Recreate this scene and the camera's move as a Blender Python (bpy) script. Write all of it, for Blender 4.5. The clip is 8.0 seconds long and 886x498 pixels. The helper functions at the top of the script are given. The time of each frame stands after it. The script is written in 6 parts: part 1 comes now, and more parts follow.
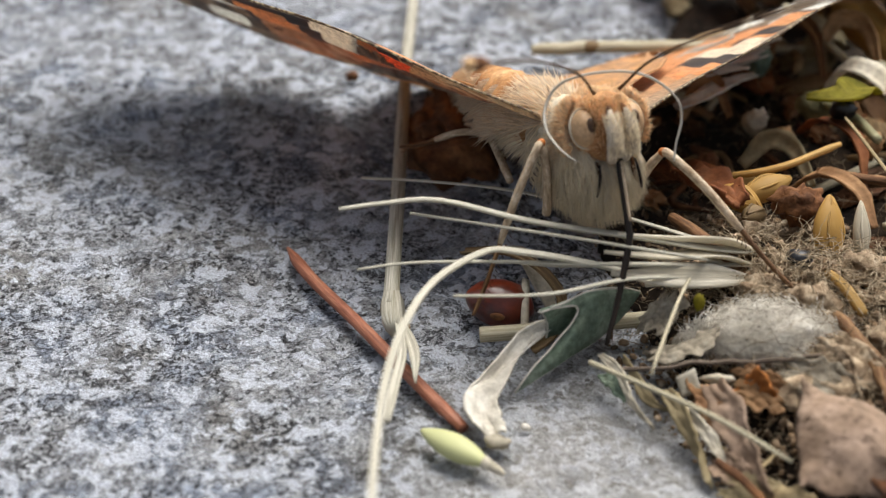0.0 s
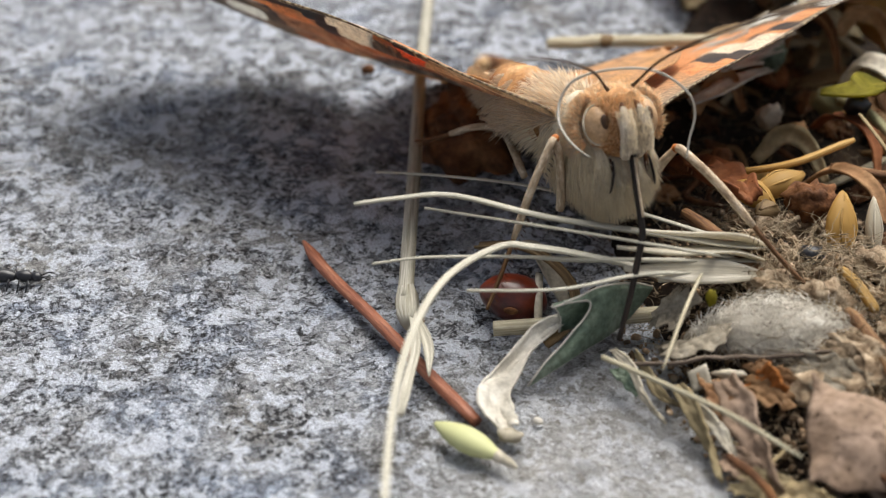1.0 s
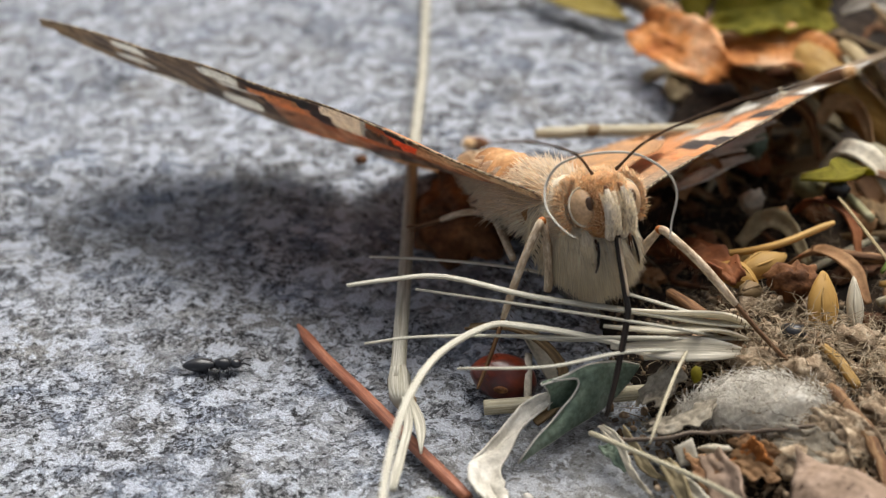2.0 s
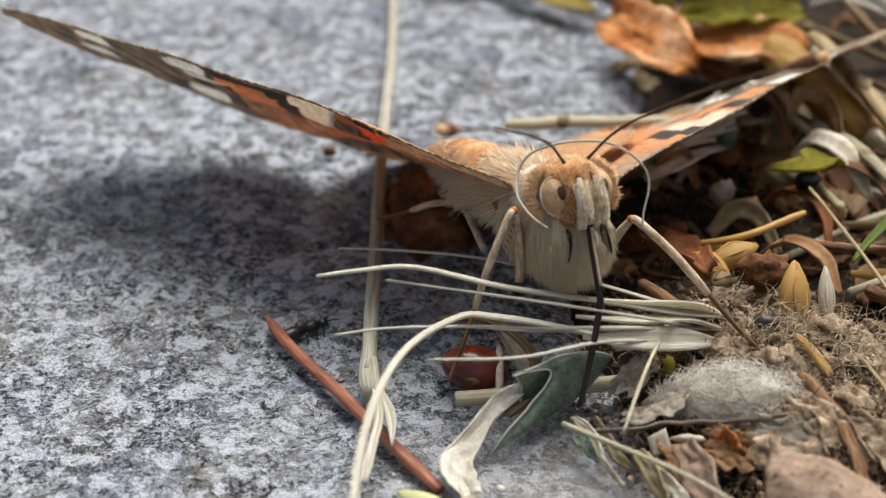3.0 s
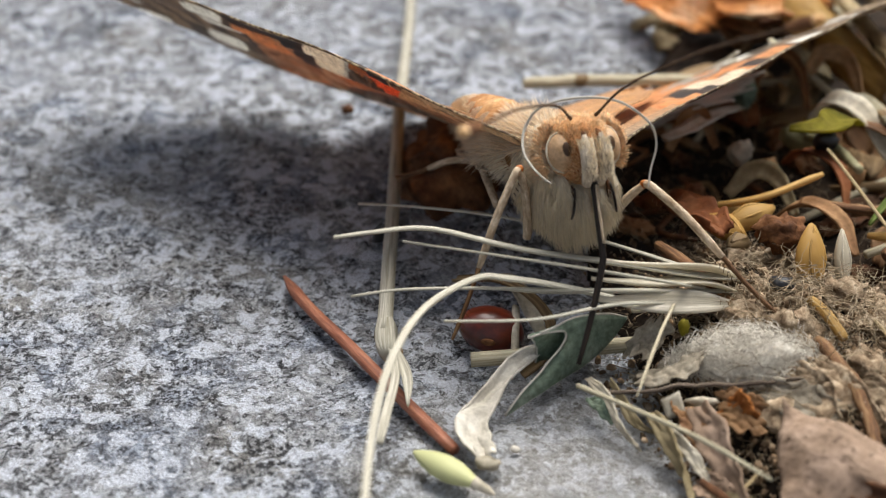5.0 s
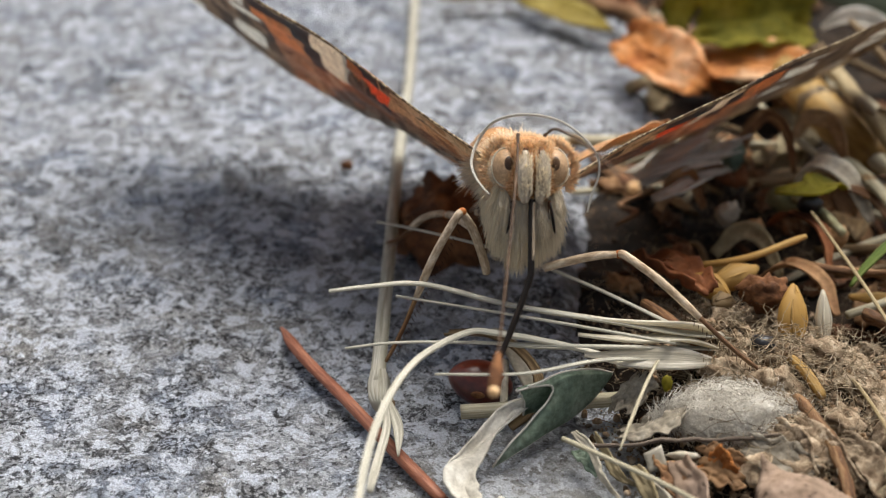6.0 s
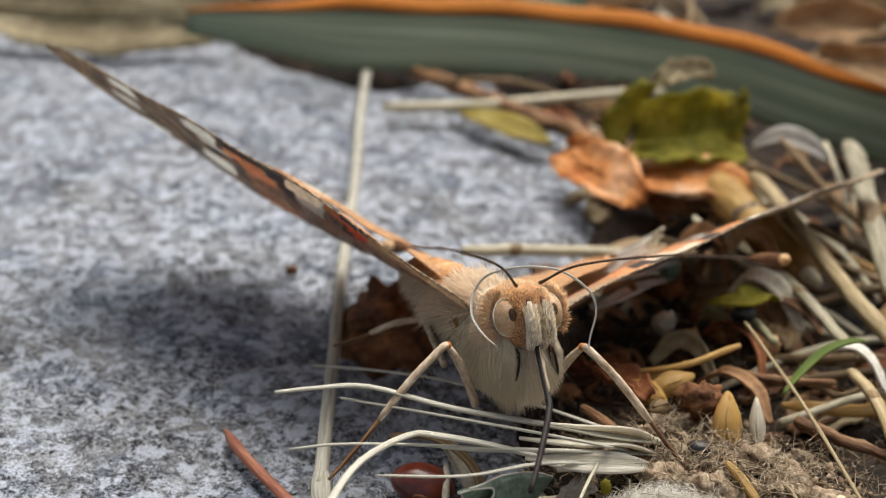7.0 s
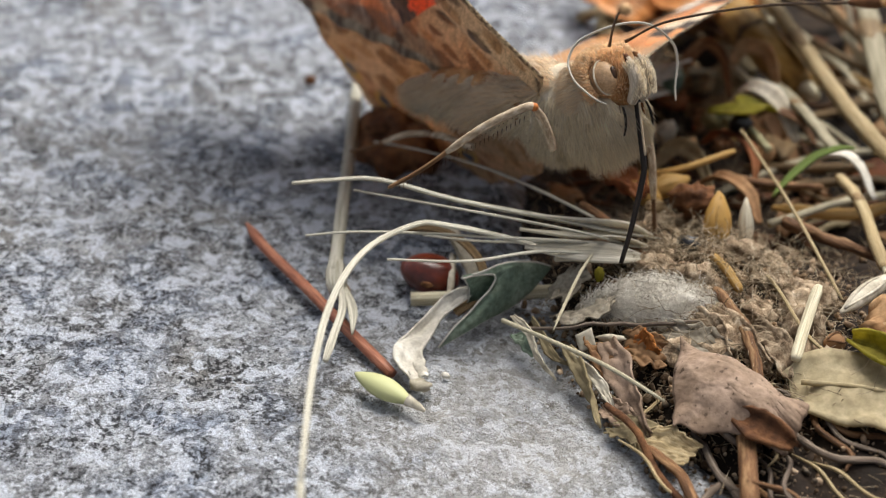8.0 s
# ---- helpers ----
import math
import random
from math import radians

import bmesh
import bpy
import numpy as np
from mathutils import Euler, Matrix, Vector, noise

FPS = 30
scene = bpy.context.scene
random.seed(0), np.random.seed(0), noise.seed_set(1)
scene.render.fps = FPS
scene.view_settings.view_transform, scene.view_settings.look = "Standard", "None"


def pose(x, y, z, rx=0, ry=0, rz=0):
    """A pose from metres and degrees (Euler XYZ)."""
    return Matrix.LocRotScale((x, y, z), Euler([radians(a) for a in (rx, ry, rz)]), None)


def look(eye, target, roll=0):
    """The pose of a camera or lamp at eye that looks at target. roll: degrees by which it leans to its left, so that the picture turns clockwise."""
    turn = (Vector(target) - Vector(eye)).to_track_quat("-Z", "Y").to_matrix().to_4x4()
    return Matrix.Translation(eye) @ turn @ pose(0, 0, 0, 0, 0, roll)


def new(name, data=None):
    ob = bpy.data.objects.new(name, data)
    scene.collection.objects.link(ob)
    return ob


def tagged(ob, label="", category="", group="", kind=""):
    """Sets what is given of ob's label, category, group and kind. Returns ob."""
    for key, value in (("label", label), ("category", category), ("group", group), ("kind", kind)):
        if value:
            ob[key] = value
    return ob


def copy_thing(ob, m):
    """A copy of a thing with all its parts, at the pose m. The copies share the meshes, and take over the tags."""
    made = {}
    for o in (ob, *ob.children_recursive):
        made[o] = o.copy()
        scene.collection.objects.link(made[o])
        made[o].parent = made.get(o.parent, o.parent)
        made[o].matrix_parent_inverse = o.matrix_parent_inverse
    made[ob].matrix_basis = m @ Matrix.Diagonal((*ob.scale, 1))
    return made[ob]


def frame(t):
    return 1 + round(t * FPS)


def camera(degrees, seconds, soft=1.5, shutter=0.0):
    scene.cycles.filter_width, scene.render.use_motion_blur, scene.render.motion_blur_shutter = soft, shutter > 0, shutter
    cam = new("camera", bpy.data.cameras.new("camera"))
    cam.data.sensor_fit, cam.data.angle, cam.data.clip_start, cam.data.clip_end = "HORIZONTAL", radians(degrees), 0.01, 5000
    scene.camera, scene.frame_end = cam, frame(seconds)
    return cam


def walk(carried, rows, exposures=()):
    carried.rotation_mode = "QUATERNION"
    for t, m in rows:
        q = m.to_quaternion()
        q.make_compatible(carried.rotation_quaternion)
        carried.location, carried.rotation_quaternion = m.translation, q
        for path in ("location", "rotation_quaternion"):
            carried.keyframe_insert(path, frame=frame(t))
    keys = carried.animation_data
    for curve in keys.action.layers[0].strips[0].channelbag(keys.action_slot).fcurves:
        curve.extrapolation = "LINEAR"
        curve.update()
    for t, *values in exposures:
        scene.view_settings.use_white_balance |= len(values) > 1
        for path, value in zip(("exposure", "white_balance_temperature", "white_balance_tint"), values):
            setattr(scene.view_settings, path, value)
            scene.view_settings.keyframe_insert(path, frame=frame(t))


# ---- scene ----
cam = camera(36, 8.0, soft=1.1)
cam.data.dof.use_dof = True
cam.data.dof.focus_distance = 0.0532
cam.data.dof.aperture_fstop = 66
walk(cam, [
    (0, pose(-0.00016, -0.04680, 0.03057, 57.55, 0.07, 0.81)),
    (0.5, pose(-0.00015, -0.04667, 0.03069, 56.88, 0.19, 1.03)),
    (1, pose(-0.00008, -0.04704, 0.03099, 57.07, 0.24, 1.51)),
    (1.5, pose(0.00015, -0.04831, 0.03127, 60.13, 0.27, 1.61)),
    (2.8, pose(0.00013, -0.04858, 0.03068, 61.54, 0.40, -0.03)),
    (3, pose(-0.00002, -0.04818, 0.03065, 61.07, -0.06, -0.15)),
    (3.5, pose(0.00000, -0.04798, 0.03070, 60.00, -0.00, 0.00)),
    (4, pose(0.00007, -0.04788, 0.03073, 59.51, 0.16, 0.42)),
    (4.5, pose(0.00002, -0.04782, 0.03066, 59.20, 0.10, 0.47)),
    (4.7, pose(-0.00004, -0.04787, 0.03084, 58.92, 0.15, 0.45)),
    (5.8, pose(0.00077, -0.04928, 0.03178, 60.41, -0.20, 1.70)),
    (6, pose(0.00051, -0.04954, 0.03212, 61.14, -0.55, 1.20)),
    (6.5, pose(0.00037, -0.05057, 0.03240, 63.37, -2.19, -0.59)),
    (6.8, pose(0.00027, -0.05049, 0.03236, 65.24, -2.29, -1.19)),
    (7, pose(0.00018, -0.05075, 0.03245, 65.84, -2.51, -0.79)),
    (7.3, pose(0.00087, -0.05214, 0.03234, 63.03, -2.44, -0.86)),
    (7.5, pose(0.00168, -0.05311, 0.03278, 62.19, -2.83, -1.34)),
    (7.6, pose(0.00146, -0.05349, 0.03259, 61.33, -2.46, -1.49)),
    (7.8, pose(0.00106, -0.05420, 0.03249, 59.35, -2.47, -0.52)),
    (8, pose(0.00088, -0.05466, 0.03246, 59.12, -2.63, 0.43)),
])

# ---- light: thin bright cloud, the brighter sky behind the butterfly ----
SUN_TO = Vector((0.2, 0.46, 1.1)).normalized()
world = bpy.data.worlds.new("sky")
scene.world = world
world.use_nodes = True
sky = world.node_tree.nodes.new("ShaderNodeTexSky")
sky.sky_type = "NISHITA"
sky.sun_disc = False
sky.sun_elevation = math.asin(SUN_TO.z)
sky.sun_rotation = math.atan2(SUN_TO.x, SUN_TO.y)
sky.air_density = 0.7
sky.dust_density = 5.0
veil = world.node_tree.nodes.new("ShaderNodeHueSaturation")  # thin white cloud takes most of the blue out
veil.inputs["Saturation"].default_value = 0.4
world.node_tree.links.new(sky.outputs[0], veil.inputs["Color"])
world.node_tree.links.new(veil.outputs[0], world.node_tree.nodes["Background"].inputs["Color"])
world.node_tree.nodes["Background"].inputs["Strength"].default_value = 0.088
sun = new("sun", bpy.data.lights.new("sun", "SUN"))
sun.data.energy = 2.3
sun.data.angle = radians(46)
sun.data.color = (1.0, 0.965, 0.9)
sun.matrix_basis = look(SUN_TO, (0, 0, 0))
scene.view_settings.exposure = 0.89

# ---- materials ----
U = 0.01  # the plan below is in centimetres


def rgb(h):
    """Linear colour from a hex string."""
    v = [int(h[i:i + 2], 16) / 255 for i in (0, 2, 4)]
    return tuple((c / 12.92 if c < 0.04045 else ((c + 0.055) / 1.055) ** 2.4) for c in v) + (1.0,)


def base_material(name):
    m = bpy.data.materials.new(name)
    m.use_nodes = True
    nt = m.node_tree
    bsdf = nt.nodes["Principled BSDF"]
    return m, nt, bsdf


def node(nt, kind, **values):
    n = nt.nodes.new(kind)
    for k, v in values.items():
        n.inputs[k].default_value = v
    return n


def ramp(nt, fac, stops):
    n = nt.nodes.new("ShaderNodeValToRGB")
    e = n.color_ramp.elements
    while len(e) < len(stops):
        e.new(0.5)
    for el, (p, c) in zip(e, stops):
        el.position, el.color = p, c
    nt.links.new(fac, n.inputs["Fac"])
    return n.outputs["Color"]


def mix(nt, kind, fac, a, b):
    n = nt.nodes.new("ShaderNodeMix")
    n.data_type, n.blend_type = "RGBA", kind
    for value, sock in ((fac, n.inputs[0]), (a, n.inputs[6]), (b, n.inputs[7])):
        if hasattr(value, "is_linked"):
            nt.links.new(value, sock)
        else:
            sock.default_value = value
    return n.outputs[2]


def matter(name, cols, scale=12, stretch=None, rough=0.75, bump=0.4, fine=6.0, thin=0.0, spread=0.35, spots=None, spec=0.3, island=False, grain=0.8):
    """A natural surface: a ramp of colours over noise at two scales (per cm), fine relief, variation from piece to piece.
    stretch: fibres along the piece's length (UV). thin: share of light that shines through. spots: (colour, scale, amount)."""
    m, nt, bsdf = base_material(name)
    tc = nt.nodes.new("ShaderNodeTexCoord")
    mp = nt.nodes.new("ShaderNodeMapping")
    if stretch:
        nt.links.new(tc.outputs["UV"], mp.inputs["Vector"])
        mp.inputs["Scale"].default_value = (stretch[0], stretch[1], 1)
        s1, s2 = 1.0, 3.0
    else:
        nt.links.new(tc.outputs["Object"], mp.inputs["Vector"])
        mp.inputs["Scale"].default_value = (100, 100, 100)
        s1, s2 = scale, scale * fine
    if island:
        r = nt.nodes.new("ShaderNodeNewGeometry").outputs["Random Per Island"]
    else:
        r = nt.nodes.new("ShaderNodeObjectInfo").outputs["Random"]
    sh = nt.nodes.new("ShaderNodeVectorMath")
    sh.operation = "MULTIPLY_ADD"
    comb = nt.nodes.new("ShaderNodeCombineXYZ")
    for i in range(3):
        nt.links.new(r, comb.inputs[i])
    nt.links.new(comb.outputs[0], sh.inputs[0])
    sh.inputs[1].default_value = (31, 17, 23)
    nt.links.new(mp.outputs[0], sh.inputs[2])
    n1 = node(nt, "ShaderNodeTexNoise", Scale=s1, Detail=5.0, Roughness=0.6)
    n2 = node(nt, "ShaderNodeTexNoise", Scale=s2, Detail=4.0, Roughness=0.65)
    for n in (n1, n2):
        nt.links.new(sh.outputs[0], n.inputs["Vector"])
    k = len(cols)
    stops = [(0.3 + 0.4 * i / max(1, k - 1), rgb(c)) for i, c in enumerate(cols)]
    c = ramp(nt, n1.outputs["Fac"], stops)
    g = ramp(nt, n2.outputs["Fac"], [(0.3, (0.55, 0.53, 0.5, 1)), (0.65, (1.15, 1.15, 1.15, 1))])
    c = mix(nt, "MULTIPLY", grain, c, g)
    hsv = nt.nodes.new("ShaderNodeHueSaturation")
    mr = node(nt, "ShaderNodeMapRange", **{"To Min": 1 - spread, "To Max": 1 + spread})
    nt.links.new(r, mr.inputs["Value"])
    nt.links.new(mr.outputs[0], hsv.inputs["Value"])
    nt.links.new(c, hsv.inputs["Color"])
    c = hsv.outputs[0]
    if spots:
        n3 = node(nt, "ShaderNodeTexNoise", Scale=spots[1], Detail=2.0)
        nt.links.new(sh.outputs[0], n3.inputs["Vector"])
        f = ramp(nt, n3.outputs["Fac"], [(spots[2], (0, 0, 0, 1)), (spots[2] + 0.06, (1, 1, 1, 1))])
        c = mix(nt, "MIX", f, c, rgb(spots[0]))
    nt.links.new(c, bsdf.inputs["Base Color"])
    bsdf.inputs["Roughness"].default_value = rough
    bsdf.inputs["Specular IOR Level"].default_value = spec
    bp = node(nt, "ShaderNodeBump", Strength=bump, Distance=0.00006)
    nt.links.new(n2.outputs["Fac"], bp.inputs["Height"])
    nt.links.new(bp.outputs[0], bsdf.inputs["Normal"])
    if thin:
        tr = nt.nodes.new("ShaderNodeBsdfTranslucent")
        ms = node(nt, "ShaderNodeMixShader", Fac=thin)
        nt.links.new(c, tr.inputs["Color"])
        nt.links.new(bsdf.outputs[0], ms.inputs[1])
        nt.links.new(tr.outputs[0], ms.inputs[2])
        nt.links.new(ms.outputs[0], nt.nodes["Material Output"].inputs["Surface"])
    return m


def granite():
    """Weathered grey granite: pale feldspar, bluish quartz, dark mica clusters, buff dust."""
    m, nt, bsdf = base_material("weathered granite")
    tc = nt.nodes.new("ShaderNodeTexCoord")
    mp = nt.nodes.new("ShaderNodeMapping")
    mp.inputs["Scale"].default_value = (100, 100, 100)
    nt.links.new(tc.outputs["Object"], mp.inputs["Vector"])

    def nz(scale, detail=4.0, rough=0.6, off=0.0):
        n = node(nt, "ShaderNodeTexNoise", Scale=scale, Detail=detail, Roughness=rough, Distortion=0.3)
        if off:
            a = node(nt, "ShaderNodeVectorMath")
            a.inputs[1].default_value = (off, off * 1.7, off * 0.6)
            nt.links.new(mp.outputs[0], a.inputs[0])
            nt.links.new(a.outputs[0], n.inputs["Vector"])
        else:
            nt.links.new(mp.outputs[0], n.inputs["Vector"])
        return n.outputs["Fac"]

    def crystals(scale, off):
        """A random grey for each mineral grain, with wavy borders."""
        wob = node(nt, "ShaderNodeTexNoise", Scale=scale * 0.8, Detail=3.0)
        add = nt.nodes.new("ShaderNodeVectorMath")
        add.operation = "MULTIPLY_ADD"
        add.inputs[1].default_value = (1.4 / scale, 1.4 / scale, 1.4 / scale)
        nt.links.new(mp.outputs[0], wob.inputs["Vector"])
        nt.links.new(wob.outputs["Color"], add.inputs[0])
        nt.links.new(mp.outputs[0], add.inputs[2])
        v = nt.nodes.new("ShaderNodeTexVoronoi")
        v.inputs["Scale"].default_value = scale
        nt.links.new(add.outputs[0], v.inputs["Vector"])
        sep = nt.nodes.new("ShaderNodeSeparateColor")
        nt.links.new(v.outputs["Color"], sep.inputs[0])
        return sep.outputs[off]

    grain = ramp(nt, crystals(13, 0), [(0.0, rgb("7c8087")), (0.3, rgb("989ca3")), (0.6, rgb("b3b8c0")), (1.0, rgb("d2d8e0"))])
    small = ramp(nt, crystals(34, 1), [(0.0, rgb("807d79")), (0.35, rgb("a5a6a8")), (0.75, rgb("c6cad0")), (1.0, rgb("e6e9ee"))])
    c = mix(nt, "MIX", 0.5, grain, small)
    blue = ramp(nt, nz(2.6, 5, 0.7, 7.0), [(0.48, (0, 0, 0, 1)), (0.62, (0.9, 0.9, 0.9, 1))])
    c = mix(nt, "MULTIPLY", blue, c, rgb("d4dcea"))
    buff = ramp(nt, nz(1.3, 5, 0.7, 13.0), [(0.48, (0, 0, 0, 1)), (0.62, (0.7, 0.7, 0.7, 1))])
    c = mix(nt, "MULTIPLY", buff, c, rgb("d3cbbd"))
    # dark mica: many small specks, gathered in patches
    patch = ramp(nt, nz(3.2, 6, 0.72, 4.4), [(0.42, (0.3, 0.3, 0.3, 1)), (0.56, (1, 1, 1, 1))])
    speck = ramp(nt, nz(46, 4, 0.7, 5.0), [(0.5, (0, 0, 0, 1)), (0.525, (0.88, 0.88, 0.88, 1))])
    f = mix(nt, "MULTIPLY", 1.0, patch, speck)
    # a round pale buff patch, fading outwards, hides most of the mica
    gr = nt.nodes.new("ShaderNodeVectorMath")
    gr.operation = "DISTANCE"
    gr.inputs[1].default_value = (0.55, -1.25, 0.0)
    nt.links.new(mp.outputs[0], gr.inputs[0])
    buff_patch = ramp(nt, gr.outputs["Value"], [(0.3, (0.6, 0.6, 0.6, 1)), (1.0, (0, 0, 0, 1))])
    clear = mix(nt, "MIX", buff_patch, (1, 1, 1, 1), (0, 0, 0, 1))
    f = mix(nt, "MULTIPLY", 1.0, f, clear)
    c = mix(nt, "MIX", f, c, rgb("2a2a2c"))
    lone = ramp(nt, nz(26, 4, 0.7, 35.0), [(0.59, (0, 0, 0, 1)), (0.61, (0.9, 0.9, 0.9, 1))])
    c = mix(nt, "MIX", lone, c, rgb("343333"))
    pale = ramp(nt, nz(11, 6, 0.75, 21.0), [(0.515, (0, 0, 0, 1)), (0.55, (0.8, 0.8, 0.8, 1))])
    c = mix(nt, "MIX", pale, c, rgb("dee4ee"))
    fine = ramp(nt, nz(110, 4, 0.75, 9.0), [(0.38, (0.55, 0.55, 0.55, 1)), (0.56, (1.1, 1.1, 1.1, 1))])
    c = mix(nt, "MULTIPLY", 0.7, c, fine)
    c = mix(nt, "MIX", mix(nt, "MULTIPLY", 1.0, buff_patch, (0.55, 0.55, 0.55, 1)), c, rgb("dcd6ca"))
    nt.links.new(c, bsdf.inputs["Base Color"])
    bsdf.inputs["Roughness"].default_value = 0.95
    bsdf.inputs["Specular IOR Level"].default_value = 0.08
    h = nt.nodes.new("ShaderNodeMath")
    h.operation = "ADD"
    nt.links.new(nz(14, 5, 0.7, 2.0), h.inputs[0])
    nt.links.new(nz(55, 4, 0.7, 4.0), h.inputs[1])
    bp = node(nt, "ShaderNodeBump", Strength=1.0, Distance=0.00045)
    nt.links.new(h.outputs[0], bp.inputs["Height"])
    nt.links.new(bp.outputs[0], bsdf.inputs["Normal"])
    return m


def wing_scales():
    """Wing pattern from the mesh's colours, with a powder of fine scales over it."""
    m, nt, bsdf = base_material("wing scales")
    at = nt.nodes.new("ShaderNodeAttribute")
    at.attribute_name = "pattern"
    tc = nt.nodes.new("ShaderNodeTexCoord")
    mp = nt.nodes.new("ShaderNodeMapping")
    mp.inputs["Scale"].default_value = (2.0, 0.8, 1.0)
    nt.links.new(tc.outputs["Object"], mp.inputs["Vector"])
    n = node(nt, "ShaderNodeTexNoise", Scale=9000.0, Detail=3.0)
    nt.links.new(mp.outputs[0], n.inputs["Vector"])
    g = ramp(nt, n.outputs["Fac"], [(0.35, (0.6, 0.6, 0.6, 1)), (0.62, (1.2, 1.2, 1.2, 1))])
    c = mix(nt, "MULTIPLY", 0.8, at.outputs["Color"], g)
    n2 = node(nt, "ShaderNodeTexNoise", Scale=2000.0, Detail=4.0, Roughness=0.7)
    nt.links.new(mp.outputs[0], n2.inputs["Vector"])
    g2 = ramp(nt, n2.outputs["Fac"], [(0.36, (0.35, 0.32, 0.3, 1)), (0.5, (0.95, 0.95, 0.95, 1)), (0.66, (1.3, 1.3, 1.35, 1))])
    c = mix(nt, "MULTIPLY", 0.5, c, g2)
    nt.links.new(c, bsdf.inputs["Base Color"])
    bsdf.inputs["Roughness"].default_value = 0.65
    bsdf.inputs["Sheen Weight"].default_value = 0.15
    bp = node(nt, "ShaderNodeBump", Strength=0.35, Distance=0.00004)
    nt.links.new(n.outputs["Fac"], bp.inputs["Height"])
    nt.links.new(bp.outputs[0], bsdf.inputs["Normal"])
    tr = nt.nodes.new("ShaderNodeBsdfTranslucent")
    ga = node(nt, "ShaderNodeGamma", Gamma=0.8)
    nt.links.new(c, ga.inputs["Color"])
    nt.links.new(ga.outputs[0], tr.inputs["Color"])
    ms = node(nt, "ShaderNodeMixShader", Fac=0.36)
    nt.links.new(bsdf.outputs[0], ms.inputs[1])
    nt.links.new(tr.outputs[0], ms.inputs[2])
    nt.links.new(ms.outputs[0], nt.nodes["Material Output"].inputs["Surface"])
    return m


GRANITE = granite()
WING = wing_scales()
SOIL = matter("dark humus", ["0c0805", "1a120b", "2d2218", "46382b"], scale=5, bump=1.0, rough=0.95, spread=0.0)
STRAW = matter("bleached straw", ["a89c7e", "c9c0a4", "e4dec8"], stretch=(3, 26), thin=0.2, spread=0.18, rough=0.6)
TANSTRAW = matter("weathered tan straw", ["83704f", "a8946d", "cdbd9a"], stretch=(3, 26), thin=0.12, spread=0.15, rough=0.7)
BLEACH = matter("bleached leaf tissue", ["b9b4a8", "d6d2c7", "efece4"], stretch=(3, 18), thin=0.2, spread=0.05, rough=0.7)
PALESTRAW = matter("weathered pale straw", ["777058", "9a927a", "b9b19b"], stretch=(3, 26), thin=0.12, spread=0.12, rough=0.75)
TANLEAF = matter("pale tan dead leaf", ["98714a", "c09a70", "ddc19a"], scale=4, thin=0.25, spread=0.1)
GREYSTICK = matter("weathered grey-brown twig", ["453a31", "6d5f52", "978a7d"], stretch=(4, 10), bump=0.8, spread=0.2)
DULLGREEN = matter("dull green-grey leaf", ["6a6848", "858261", "a19c7c"], scale=4, thin=0.15, spread=0.1)
STRAWDARK = matter("brown straw", ["54412c", "7a6344", "a58d67"], stretch=(3, 26), thin=0.1, spread=0.3, rough=0.65)
AWN = matter("pale dry awn", ["b0ab99", "d0ccbc", "ebe8dd"], stretch=(2, 20), thin=0.3, spread=0.12, rough=0.5)
NEEDLE = matter("red-brown needle", ["6e3c28", "965a40", "b67f62"], stretch=(5, 12), rough=0.5, spread=0.05, spec=0.5)
HUSK = matter("golden husk", ["9b7434", "c39a55", "dcbf83"], stretch=(2, 14), thin=0.3, spread=0.2, rough=0.55)
PALEHUSK = matter("white husk", ["c9bfa5", "e2dac6", "f4efe2"], stretch=(2, 14), thin=0.3, spread=0.1, rough=0.55)
REDSEED = matter("glossy red-brown seed", ["3d140a", "5f2211", "7a3219"], scale=6, rough=0.3, bump=0.25, spread=0.1, spec=0.6)
GREENSEED = matter("pale green seed", ["9aa06a", "b9bd87", "d0cfa2"], stretch=(2, 10), rough=0.5, spread=0.05, thin=0.15)
SAGE = matter("grey-green leaf", ["6f8276", "8fa18c", "b2beab"], scale=7, thin=0.4, spread=0.05, bump=0.5)
PAPER = matter("papery bleached leaf", ["ada38e", "cbc2ae", "e4ddcd"], scale=5, thin=0.25, spread=0.15)
PALEPAPER = matter("white papery leaf", ["a8a294", "cbc5b8", "e6e2d8"], scale=9, thin=0.12, spread=0.05, grain=0.5)
DRYLEAF = matter("brown dry leaf", ["6b4a30", "8d6a48", "b08d66"], scale=4, thin=0.2, spread=0.3)
GREYLEAF = matter("dusty mauve-brown leaf", ["685546", "8c7663", "a58e7c"], scale=6, thin=0.05, grain=0.6, spread=0.05, bump=0.5, spots=("5d4b3d", 40.0, 0.63))
BEIGELEAF = matter("beige leaf", ["8f8162", "b0a17f", "cabd9c"], scale=3, thin=0.4, spread=0.1)
ORANGELEAF = matter("orange dead leaf", ["a05a26", "cf8a4a", "ecc8a2"], scale=3, thin=0.3, spread=0.1)
ORANGEMARGIN = matter("bright orange withered margin", ["ad5f1a", "d5842a", "e9a650"], stretch=(3, 6), thin=0.4, spread=0.05)
OLIVELEAF = matter("olive green leaf", ["66641a", "938b2c", "bcae4e"], scale=4, thin=0.6, spread=0.15)
OCHRELEAF = matter("yellow-ochre leaf", ["7e6d2c", "a3903f", "b9a865"], scale=4, thin=0.3, spread=0.15)
GREENLEAF = matter("fresh green shoot", ["47571f", "5f722f", "7d8a48"], stretch=(2, 8), thin=0.3, spread=0.1)
BLADE = matter("grey-green blade", ["505a40", "6f7a60", "98a18c"], stretch=(1.5, 10), thin=0.1, spread=0.0, rough=0.45, spec=0.5)
